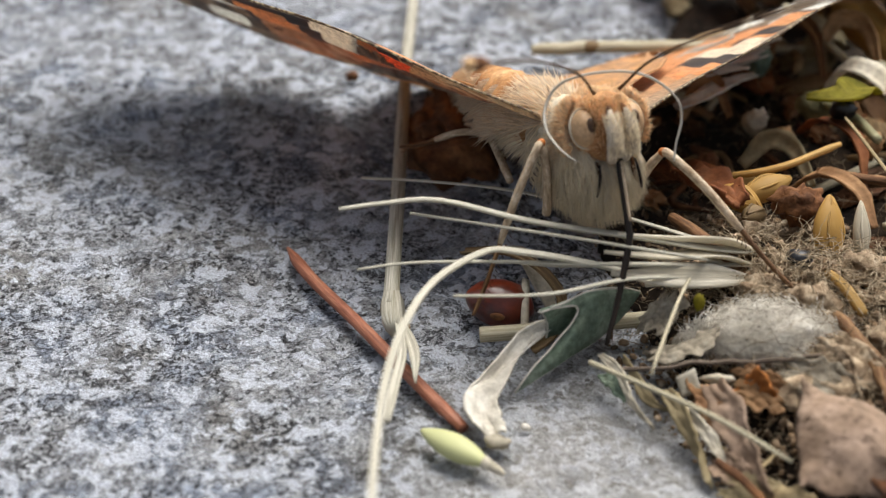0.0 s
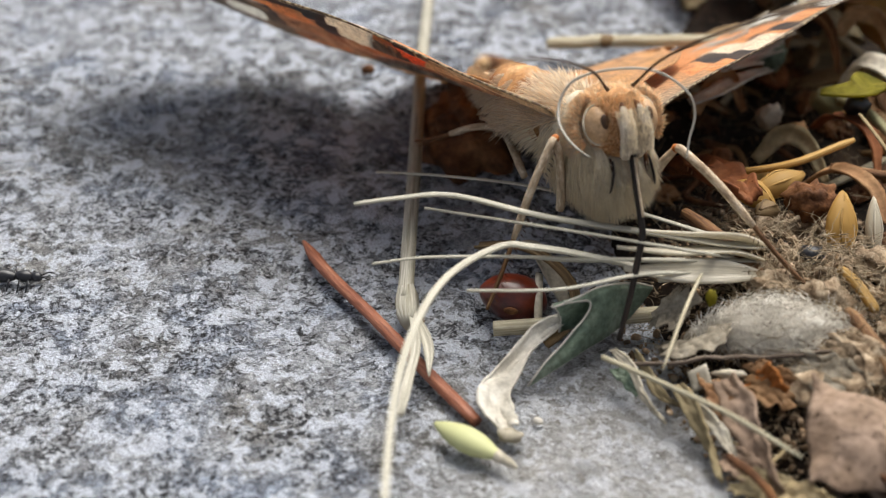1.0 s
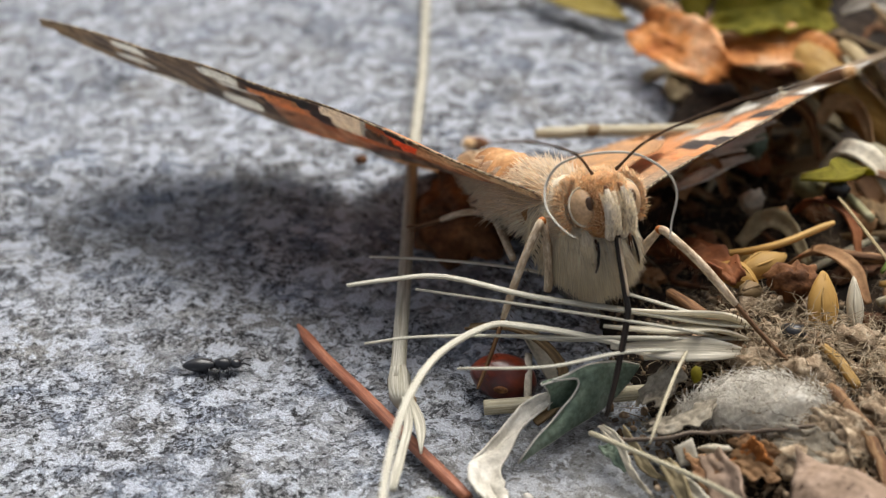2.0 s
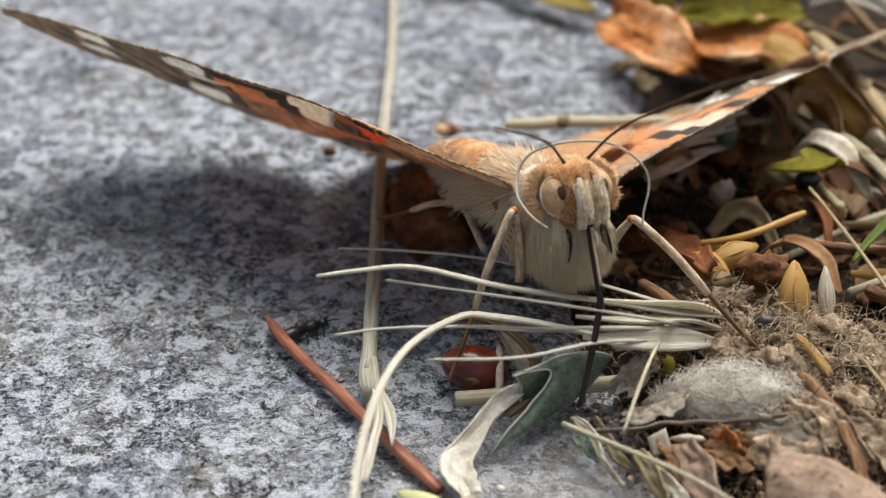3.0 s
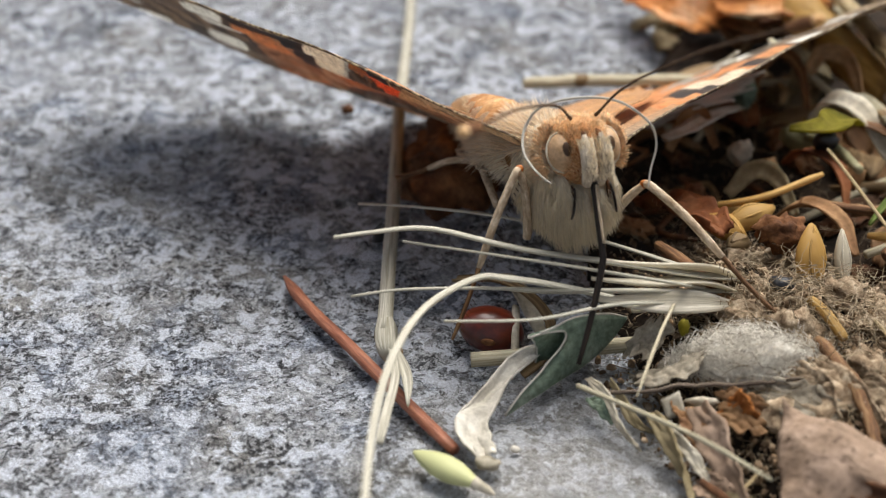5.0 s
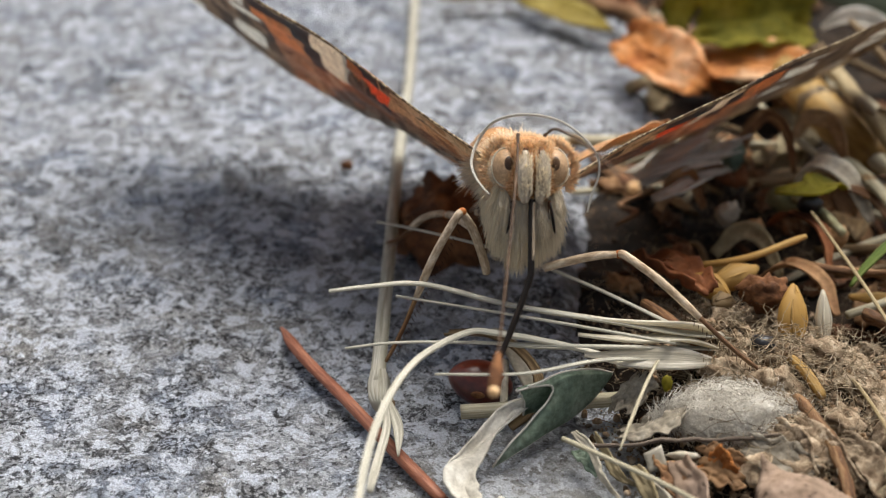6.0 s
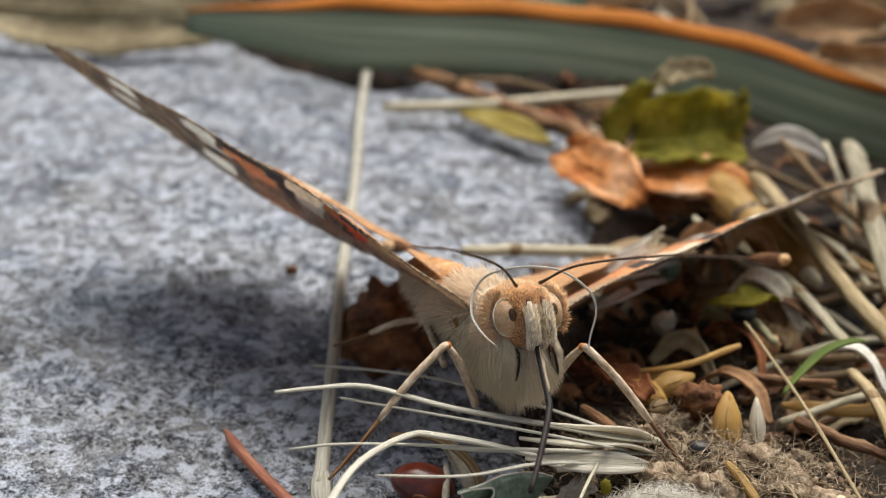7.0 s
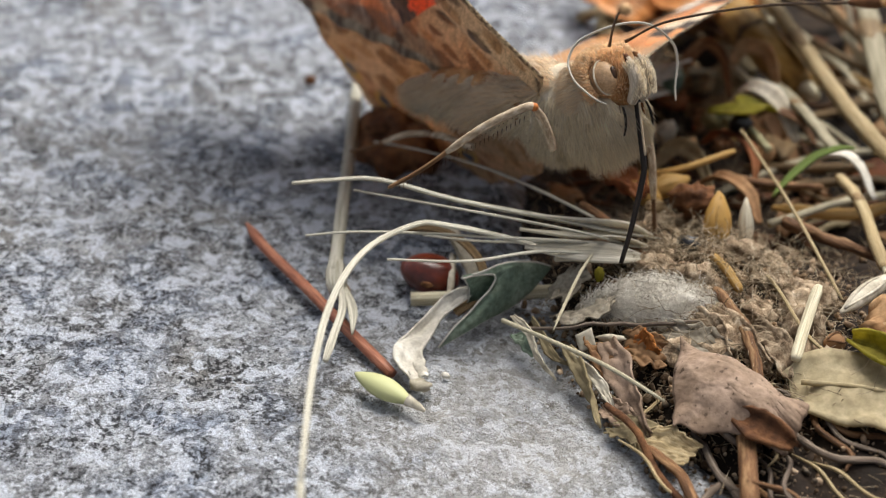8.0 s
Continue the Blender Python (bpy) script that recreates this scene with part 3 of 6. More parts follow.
def curled_leaf():
    """Grey-green leaf, rolled into a gutter, whose bleached base bends down to the stone."""
    t = thing("curled_leaf", "curled grey-green leaf with a bleached papery base", "leaf")
    tip = (0.654, -0.48, 0.2)
    far = curve([tip, (0.511, -0.504, 0.13), (0.387, -0.61, 0.11), (0.3, -0.65, 0.11)], 40)
    ridge = curve([tip, (0.566, -0.529, 0.245), (0.432, -0.612, 0.275), (0.27, -0.72, 0.26)], 40)
    near = curve([tip, (0.56, -0.565, 0.12), (0.43, -0.66, 0.07), (0.3, -0.76, 0.05), (0.196, -0.836, 0.03)], 40)

    def roll(u, v):
        i = min(39, int(u * 40))
        a, b, c = (e[i].lerp(e[i + 1], u * 40 - i) for e in (far, ridge, near))
        c = c + Vector((0.012, -0.008, 0.02)) * math.sin(u * 11 + 0.6) * u
        w = max(0.0, math.sin(math.pi * v)) ** 0.7
        p = a.lerp(c, v) + (b - (a + c) * 0.5) * w
        p += Vector((0.17, 0.1, 0.03)) * math.sin(math.pi * max(0.0, v - 0.45) / 0.55) * u ** 3
        return p + noise.noise_vector(Vector((u * 4, v * 5, 1.0))) * 0.012 * u + Vector((0, 0, 0.004)) * math.cos(v * 60) * u
    part("leaf_blade", sheet(roll, 40, 36, 0.009), SAGE, t)
    part("leaf_rim", tube([roll(1.0, k / 20) for k in range(21)] , 0.005, n=60, k=5), BLEACH, t, "pale leaf margin")
    part("leaf_rim", tube([roll(k / 20, 1.0) for k in range(21)], taper(0.3, 0.5, 0.002, 0.005, 0.004), n=60, k=5), BLEACH, t, "pale leaf margin")
    part("leaf_rib", tube([roll(k / 20, 0.5) + Vector((0, 0, 0.006)) for k in range(21)], taper(0.3, 0.7, 0.003, 0.005, 0.006), n=40, k=5), BLEACH, t, "pale leaf rib")
    base = curve([(0.36, -0.6, 0.17), (0.24, -0.68, 0.14), (0.12, -0.82, 0.08), (0.06, -0.95, 0.06), (0.085, -1.06, 0.05), (0.115, -1.13, 0.04)], 40)

    def strip(u, v):
        i = min(39, int(u * 40))
        p = base[i].lerp(base[i + 1], u * 40 - i)
        w = 0.042 + 0.034 * math.sin(math.pi * u) - 0.016 * u
        s = (v - 0.5) * 2
        q = noise.noise_vector(Vector((u * 6, v * 3, 4.0))) * 0.018 + noise.noise_vector(Vector((u * 16, v * 9, 4.0))) * 0.006
        return p + q + Vector((s * w * 0.95, s * w * 0.4, 0.02 * s * s + 0.012 * math.sin(12 * u + 3 * v)))
    part("leaf_base", sheet(strip, 50, 16, 0.009), PALEPAPER, t, "bleached papery leaf base")
    part("torn_end", blob((0.045, 0.03, 0.022), 10, 7, lump=0.5, freq=5, at=(0.115, -1.14, 0.035)), PAPER, t, "torn buff end")


def small_pieces():
    single("straw_piece", tube([(0.06, -0.55, 0.05), (0.25, -0.53, 0.055), (0.5, -0.5, 0.07), (0.78, -0.48, 0.09)], 0.028, n=12, k=9, ridge=0.12), STRAW, "short cut piece of hollow straw on the granite", "straw")
    single("curled_sheath", blade([(0.0, -0.1, 0.12), (0.15, -0.22, 0.2), (0.28, -0.33, 0.2), (0.36, -0.47, 0.16), (0.33, -0.6, 0.1), (0.25, -0.66, 0.06)], 0.02, n=20, fold=0.8), STRAWDARK, "curled brown leaf sheath", "leaf sheath")
    single("torn_sheath", blade([(0.1, -0.06, 0.1), (0.22, -0.2, 0.18), (0.3, -0.32, 0.1), (0.34, -0.38, 0.03)], lambda u: 0.015 + 0.02 * math.sin(math.pi * u), n=14, fold=0.5), PAPER, "torn papery leaf sheath", "leaf sheath")
    single("spikelet_stalk", tube([(0.235, -0.3, 0.13), (0.23, -0.42, 0.1), (0.225, -0.52, 0.05)], 0.013, n=10, k=6, ridge=0.4), PAPER, "short feathery spikelet stalk", "stalk")
    single("twig", tube([(0.43, -0.95, 0.23), (0.6, -1.13, 0.27), (0.8, -1.33, 0.3), (0.99, -1.53, 0.3)], taper(0.2, 0.8, 0.01, 0.0085, 0.005), n=14, k=6), STRAW, "thin straight straw-coloured stalk leaning on the litter", "stalk")
    single("stalk", tube([(0.84, -0.52, 0.34), (0.75, -0.75, 0.36), (0.68, -0.93, 0.33), (0.62, -1.08, 0.28)], taper(0.2, 0.8, 0.009, 0.007, 0.003), n=14, k=6), STRAW, "thin bent straw-coloured stalk", "stalk")
    single("grit", blob((0.018, 0.016, 0.012), 8, 6, lump=0.4, at=(0.215, -1.02, 0.0)), SILK, "tiny pale grain of grit on the granite", "grit")
    single("chip", blob((0.04, 0.03, 0.025), 9, 6, lump=0.5, freq=4, at=(-0.58, 1.74, 0.03)), BARK, "small brown bark chip on the granite", "bark chip")
    # bark under the wings
    bm = roughen(blob((0.25, 0.38, 0.18), 56, 36, lump=0.25, freq=2.0, at=(-0.03, 1.08, 0.0)), 0.016, 16)
    t = thing("bark_piece", "dark red-brown crumbly piece of bark on the granite", "bark")
    part("bark_body", bm, BARK, t)
    for k, (x, y, a) in enumerate(((-0.1, 1.0, 0.4), (0.05, 0.95, -0.5), (-0.05, 1.2, 1.2), (-0.08, 1.25, 2.0))):
        d = Vector((math.cos(a), math.sin(a), 0))
        part("bark_flake", roughen(sheet(lambda u, v: Vector((x, y, 0.11 + 0.05 * u + 0.03 * math.sin(4 * v))) + d * (u - 0.5) * 0.24 + Vector((-d.y, d.x, 0)) * (v - 0.5) * (0.12 + 0.06 * math.sin(5 * u)), 12, 9, 0.02), 0.012, 20), BARK, t)


def cocoon():
    t = thing("cocoon", "dusty white silk cocoon with a few dark specks", "cocoon")
    bm = roughen(blob((0.25, 0.13, 0.1), 48, 30, lump=0.25, freq=1.7, seed=2, point=0.5, at=(1.09, -0.75, 0.2)), 0.014, 13)
    part("case", bm, SILK, t)
    rnd = random.Random(5)
    sp = []
    for _ in range(6000):
        a, b = rnd.uniform(0, 6.28), rnd.uniform(-1, 1)
        c = Vector((b, math.cos(a) * math.sqrt(1 - b * b), math.sin(a) * math.sqrt(1 - b * b)))
        if c.z < -0.3:
            continue
        k = 1.02 + 0.3 * rnd.random() ** 2
        p = Vector((c.x * 0.25 * k, c.y * 0.13 * k * (1 - 0.5 * b * b), c.z * 0.1 * k * (1 - 0.5 * b * b))) + Vector((1.09, -0.75, 0.2))
        d = Vector((rnd.gauss(0, 1), rnd.gauss(0, 1), rnd.gauss(0, 0.6)))
        d -= c * (d.dot(c) - 0.15)
        sp.append((p, d, rnd.uniform(0.03, 0.09)))
    tagged(part("silk_fluff", hairs(bmesh.new(), sp, 0.0012), SILK, t), kind="stuff")
    for x, y, z in ((1.12, -0.85, 0.25), (1.14, -0.78, 0.285), (0.98, -0.84, 0.25), (1.03, -0.8, 0.275), (1.2, -0.8, 0.25)):
        part("speck", blob((0.009, 0.007, 0.008), 8, 6, at=(x, y, z)), BARK, t, "dark speck")
    single("bent_stick", tube([(0.5, -0.88, 0.15), (0.7, -0.93, 0.19), (0.813, -0.93, 0.22), (1.05, -0.95, 0.24), (1.283, -0.9, 0.25)], taper(0.1, 0.9, 0.006, 0.008, 0.005), n=26, k=7, ridge=0.2, rough=0.008), GREYSTICK, "thin grey-brown stick below the cocoon", "stick")
    single("pod", blob((0.065, 0.018, 0.018), 14, 9, lump=0.3, point=0.7, at=(0.863, -0.985, 0.19)), PAPER, "small pale pod under the stick", "pod")
    single("green_bud", blob((0.02, 0.02, 0.035), 10, 8, lump=0.3, at=(0.83, -0.7, 0.31)), OLIVELEAF, "small dull green bud beside the cocoon", "bud")
    single("white_flake", sheet(lambda u, v: (0.72 + 0.06 * u + 0.02 * v, -0.99 - 0.05 * v, 0.2 + 0.04 * u - 0.05 * v), 6, 6, 0.006), PAPER, "small whitish papery flake", "flake")


def ribbon_curl(pts, w, material, label, name="leaf_curl", up=(0, 0, 1), n=30):
    """A dry strip curled out of its plane."""
    bm = sweep(bmesh.new(), curve(pts, n), blade_profile(lambda u: w * (0.35 + 0.65 * math.sin(math.pi * min(1.0, 0.1 + u * 0.9))), 0.012, 0.45), up)
    return single(name, roughen(bm, 0.006, 14), material, label, "leaf", "curled strips in the litter")


def leaf_form(c, along, across, lift, curl, seed, ragged=0.12, pt=0.6, crumple=0.1):
    """The surface of a leaf round c: two half-axes, lifted and curled, with a ragged rim."""
    c, a, b = Vector(c), Vector(along), Vector(across)
    n = a.cross(b).normalized()

    def f(u, v):
        s, t = 2 * u - 1, 2 * v - 1
        k = (1 - pt * abs(s) ** 2.2) * (1 + ragged * noise.noise(Vector((s * 3, seed, t * 0.3))))
        e = 1 + ragged * noise.noise(Vector((t * 3, seed + 9, 0)))
        z = lift * (1 - s * s) + curl * t * t + b.length * (0.22 * noise.noise(Vector((s * 1.5, t * 1.5, seed))) + crumple * noise.noise(Vector((s * 4, t * 4, seed))) - 0.06 * abs(t) ** 0.5)
        return c + a * s * e + b * t * k + n * z
    return f, n


def leaf_sheet(c, along, across, lift, curl, seed, nu=16, nv=12, ragged=0.12, pt=0.6, crumple=0.1):
    return sheet(leaf_form(c, along, across, lift, curl, seed, ragged, pt, crumple)[0], nu, nv, 0.014)


def leaf(name, shape, material, label, group="", vein=None):
    """A leaf with its blade, raised midrib and side veins."""
    c, al, ac, li, cu, sd, nu, nv, *rest = shape
    f, n = leaf_form(c, al, ac, li, cu, sd, *rest)
    t = thing(name, label, "leaf", group)
    part("leaf_blade", sheet(f, nu, nv, 0.012), material, t)
    size = Vector(ac).length
    part("midrib", tube([f(k / 8, 0.5) + n * 0.004 for k in range(9)], taper(0.2, 0.5, size * 0.07, size * 0.055, size * 0.015), n=20, k=5), vein or material, t)
    for k in (0.25, 0.42, 0.58, 0.72):
        for s in (-1, 1):
            part("side_vein", tube([f(k + 0.03 * q, 0.5 + s * 0.1 * q) + n * 0.004 for q in range(5)], size * 0.022, n=6, k=4), vein or material, t)
    return t


def litter_leaves():
    t = thing("broad_leaf", "dusty mauve-brown curled dead leaf lying on the litter", "leaf")
    tip, lft, low, rgt = Vector((1.116, -1.084, 0.27)), Vector((1.048, -1.459, 0.13)), Vector((1.44, -1.62, 0.1)), Vector((1.531, -1.475, 0.25))

    def mauve(u, v):
        p = tip.lerp(lft, u).lerp(rgt.lerp(low, u), v)
        p.z += 0.12 * math.sin(math.pi * min(1.0, u * 0.95)) ** 0.7 * math.sin(math.pi * v) ** 0.7 + 0.02 * noise.noise(p * 6) + 0.05 * v * v * u
        p.x += 0.02 * noise.noise(Vector((v * 4, u * 3, 7.0)))
        p.y += 0.03 * noise.noise(Vector((v * 5, u * 3, 9.0))) * u
        return p + noise.noise_vector(Vector((u * 5, v * 5, 2.0))) * 0.014 + noise.noise_vector(Vector((u * 22, v * 22, 5.0))) * 0.003
    part("leaf_blade", sheet(mauve, 60, 60, 0.012), GREYLEAF, t)
    part("rolled_edge", leaf_sheet((1.36, -1.56, 0.21), (0.09, -0.09, 0.0), (0.03, 0.03, 0.035), 0.02, 0.03, 8, 12, 8, 0.3), BARK, t, "dark rolled edge")
    t = thing("beige_leaf", "flat beige dead leaf on the litter", "leaf")
    part("leaf_blade", leaf_sheet((1.82, -1.35, 0.2), (0.3, -0.08, 0.0), (0.02, 0.17, 0.04), 0.05, 0.02, 5, 20, 12, 0.15, 0.2), BEIGELEAF, t)
    part("midrib", tube([(1.55, -1.29, 0.235), (1.8, -1.35, 0.26), (2.1, -1.43, 0.24)], taper(0.2, 0.6, 0.012, 0.01, 0.006), n=14, k=5), BEIGELEAF, t)
    single("orange_twig", tube([(1.31, -1.5, 0.15), (1.3, -1.62, 0.14), (1.28, -1.8, 0.11), (1.26, -2.0, 0.08)], 0.035, n=10, k=8, ridge=0.15), ROOT, "broken orange-brown twig under the dead leaf", "twig")
    def twisted(pts, w, turn, m, lb):
        line = curve(pts, 40)

        def f(u, v):
            i = min(39, int(u * 40))
            p = line[i].lerp(line[i + 1], u * 40 - i)
            h = w * (0.35 + 0.65 * math.sin(math.pi * min(1.0, 0.12 + u * 0.85))) * (1 + 0.3 * noise.noise(Vector((u * 7, v, w * 90))))
            a, s = turn[0] + turn[1] * u, (v - 0.5) * 2
            z = 0.3 * h * s * s + 0.55 * h * noise.noise(Vector((u * 9, v * 5, 3.0)))
            return p + Vector((math.cos(a) * s * h - math.sin(a) * z, 0.25 * math.sin(a) * s * h, math.sin(a) * s * h + math.cos(a) * z))
        single("dry_leaf", sheet(f, 36, 10, 0.008), m, lb, "leaf", "dry leaves at the stone's edge")

    twisted([(0.48, -0.84, 0.18), (0.545, -0.913, 0.15), (0.585, -0.997, 0.09), (0.65, -1.065, 0.04)], 0.02, (0.5, 1.8), PAPER, "thin twisted pale strip of dry leaf")
    twisted([(0.56, -0.85, 0.18), (0.592, -0.91, 0.15), (0.64, -1.0, 0.1), (0.717, -1.047, 0.09)], 0.018, (1.6, -1.5), BEIGELEAF, "thin twisted buff strip of dry leaf")
    twisted([(0.69, -1.0, 0.15), (0.74, -1.12, 0.12), (0.785, -1.22, 0.07), (0.8, -1.34, 0.03)], 0.036, (0.3, 2.2), BEIGELEAF, "papery buff dry leaf hanging onto the stone")
    twisted([(0.71, -1.03, 0.14), (0.8, -1.17, 0.12), (0.86, -1.28, 0.06)], 0.022, (1.9, -1.8), PAPER, "narrow bleached dry leaf at the edge of the stone")
    twisted([(0.84, -1.03, 0.2), (0.88, -1.15, 0.17), (0.93, -1.3, 0.1), (0.98, -1.45, 0.06)], 0.062, (0.5, 0.9), GREYLEAF, "crinkled grey-brown dry leaf at the edge of the stone")
    twisted([(0.78, -1.0, 0.18), (0.83, -1.08, 0.17), (0.87, -1.2, 0.1)], 0.06, (-0.3, 0.8), DRYLEAF, "crinkled brown dry leaf at the edge of the stone")
    twisted([(0.94, -1.0, 0.17), (1.0, -1.03, 0.2), (1.05, -1.06, 0.18)], 0.06, (0.9, 1.0), ORANGELEAF, "small orange-brown crumpled leaf")
    twisted([(1.2, -0.84, 0.24), (1.27, -0.98, 0.25), (1.32, -1.12, 0.2)], 0.05, (0.6, 0.7), CLOD, "crumbling strip of soil-caked bark")
    twisted([(1.28, -0.8, 0.25), (1.36, -0.98, 0.26), (1.47, -1.16, 0.2)], 0.045, (0.2, 1.0), CLOD, "crumbling strip of soil-caked bark")
    twisted([(1.44, -0.92, 0.24), (1.5, -1.05, 0.25), (1.52, -1.22, 0.2)], 0.05, (0.8, -0.7), CLOD, "crumbling strip of soil-caked bark")
    twisted([(0.5, -0.8, 0.06), (0.53, -0.86, 0.08), (0.57, -0.93, 0.05)], 0.03, (0.4, 0.6), SAGE, "small grey-green leaf scrap")
    leaf("rust_leaf", ((0.95, 0.25, 0.22), (0.12, -0.3, 0.1), (0.12, 0.05, -0.02), 0.05, 0.05, 21, 20, 14, 0.3, 0.6, 0.3), RUSTLEAF, "rust-brown dead leaf standing in the litter")
    single("red_stick", tube([(0.8, -0.15, 0.33), (0.9, -0.3, 0.32), (1.0, -0.42, 0.28), (1.08, -0.52, 0.22)], taper(0.2, 0.8, 0.02, 0.028, 0.02), n=10, k=7, ridge=0.2), ROOT, "short reddish-brown stick across the grass ear", "stick")


def seeds():
    for at, rot, sz, m, lb in (
        ((1.42, -0.14, 0.26), (0.5, -0.9, 1.5), (0.15, 0.07, 0.05), HUSK, "plump golden seed husk standing in the litter"),
        ((1.55, -0.13, 0.25), (0.4, -1.0, 1.6), (0.13, 0.035, 0.03), PALEHUSK, "narrow white seed husk standing in the litter"),
        ((1.23, 0.18, 0.27), (0.2, -0.2, 0.4), (0.13, 0.06, 0.05), HUSK, "open golden seed husk in the litter"),
        ((1.12, 0.12, 0.26), (0.6, 0.2, -0.6), (0.1, 0.06, 0.04), HUSK, "open golden seed husk in the litter"),
        ((1.16, 0.02, 0.24), (0.1, 0.3, 0.9), (0.09, 0.045, 0.04), STRAWDARK, "brown seed husk in the litter"),
        ((1.9, -0.83, 0.36), (0.2, -0.1, 0.75), (0.2, 0.042, 0.035), PAPER, "long pale papery seed husk on the litter"),
        ((1.75, -1.0, 0.22), (0.3, 0.2, 0.2), (0.05, 0.045, 0.045), ROOT, "small orange-brown seed in the litter")):
        t = thing("seed_husk", lb, "seed husk", "seed husks in the litter", at=at)
        t.rotation_euler = rot
        part("husk", blob(sz, 16, 10, lump=0.1, point=0.55), m, t)
        for s in (-1, 1):
            part("ridge", tube([(-sz[0] * 0.85, 0, sz[2] * 0.35), (0, s * sz[1] * 0.55, sz[2] * 0.88), (sz[0] * 0.9, 0, sz[2] * 0.2)], 0.006, n=8, k=5), m, t)
    single("black_bit", blob((0.06, 0.045, 0.05), 12, 8, lump=0.4, at=(1.68, 0.78, 0.33)), BLACK, "round black plant bead in the litter", "bead")
    single("brown_clump", roughen(blob((0.1, 0.08, 0.07), 22, 14, lump=0.6, freq=3, at=(1.33, 0.0, 0.3)), 0.015, 18), BARK, "lumpy reddish-brown dry flower head in the litter", "flower head")
    single("red_scrap", roughen(blob((0.09, 0.06, 0.08), 18, 12, lump=0.5, freq=2, at=(2.15, -0.6, 0.33)), 0.01, 14), RUSTLEAF, "reddish shrivelled leaf scrap in the litter", "leaf")
    single("dark_crumb", blob((0.05, 0.04, 0.035), 10, 8, lump=0.4, at=(1.25, -0.38, 0.29)), BLACK, "blackish crumb of soil", "crumb")


needle()
long_stem()
AWN_SWING = awn_cluster()
curved_blade()
red_seed()
green_seed()
curled_leaf()
small_pieces()
cocoon()
litter_leaves()
seeds()


# ---- litter behind and beside ----
def back_litter():
    stems = [
        ("straw", [(2.13, 2.6, 0.36), (2.15, 2.389, 0.38), (2.182, 1.612, 0.4), (2.248, 0.866, 0.38), (2.35, 0.3, 0.36)], 0.042, TANSTRAW, "long tan straw lying across the litter"),
        ("straw", [(2.82, 3.0, 0.45), (2.72, 2.5, 0.48), (2.549, 1.617, 0.46), (2.43, 0.736, 0.42), (2.46, 0.2, 0.36)], 0.06, PALESTRAW, "broad bleached straw lying across the litter"),
        ("straw", [(1.98, 1.3, 0.32), (2.017, 0.977, 0.35), (2.111, 0.459, 0.33)], 0.032, PALESTRAW, "pale straw with a broken end"),
        ("straw", [(2.07, 0.3, 0.3), (2.09, 0.0, 0.32), (2.07, -0.5, 0.28)], 0.026, TANSTRAW, "tan straw with a broken end"),
        ("stalk", [(1.64, 0.6, 0.38), (1.655, 0.35, 0.4), (1.727, -0.195, 0.38), (1.791, -0.86, 0.34)], 0.008, TANSTRAW, "thin wiry tan stalk over the litter"),
        ("stalk", [(1.55, -0.6, 0.28), (1.573, -0.748, 0.29), (1.64, -1.065, 0.27), (1.815, -1.247, 0.24)], 0.008, TANSTRAW, "hair-thin tan stalk over the litter"),
        ("stalk", [(-0.15, 4.36, 0.12), (0.6, 4.46, 0.14), (1.54, 4.64, 0.2), (1.95, 4.75, 0.2)], 0.045, STRAW, "pale stalk lying across the back of the stone"),
        ("straw", [(0.35, 1.9, 0.11), (0.7, 1.9, 0.13), (1.25, 1.87, 0.15)], 0.038, STRAW, "pale straw lying on the stone behind the butterfly"),
        ("stick", [(0.0, 5.4, 0.12), (0.99, 4.16, 0.15), (1.55, 3.45, 0.18)], 0.06, ROOT, "reddish-brown stick behind the stone"),
        ("straw", [(1.95, 2.7, 0.25), (2.05, 2.1, 0.25), (2.2, 1.5, 0.22)], 0.12, HUSK, "thick yellow-buff hollow straw"),
        ("stick", [(1.5, 0.42, 0.22), (1.8, 0.3, 0.24), (2.0, 0.28, 0.25)], 0.022, ROOT, "small reddish stick in the litter"),
        ("stalk", [(1.75, -0.02, 0.22), (1.9, -0.2, 0.24), (2.2, -0.35, 0.22)], 0.03, ROOT, "bent orange-brown stalk in the litter"),
        ("stalk", [(1.549, -1.177, 0.26), (1.63, -0.97, 0.29), (1.718, -0.768, 0.34)], 0.022, STRAW, "short split straw standing in the litter"),
        ("stalk", [(1.05, 0.35, 0.22), (1.3, 0.3, 0.3), (1.58, 0.42, 0.35)], 0.018, HUSK, "thin yellowish stalk in the litter"),
        ("root", [(1.31, -0.72, 0.27), (1.37, -0.92, 0.27), (1.399, -1.081, 0.25), (1.395, -1.298, 0.2)], 0.024, ROOT, "knobbly orange-brown rootlet among soil crumbs"),
        ("stalk", [(1.34, -0.46, 0.28), (1.37, -0.58, 0.3), (1.42, -0.7, 0.26)], 0.022, HUSK, "short yellowish stub among soil crumbs"),
        ("root", [(0.95, -1.5, 0.06), (1.05, -1.65, 0.08), (1.12, -1.85, 0.04)], 0.02, ROOT, "thin brown rootlet at the stone's edge"),
        ("root", [(0.82, -1.3, 0.1), (0.92, -1.45, 0.1), (0.98, -1.62, 0.05), (1.08, -1.78, 0.03)], 0.016, BARK, "thin dark rootlet at the stone's edge"),
    ]
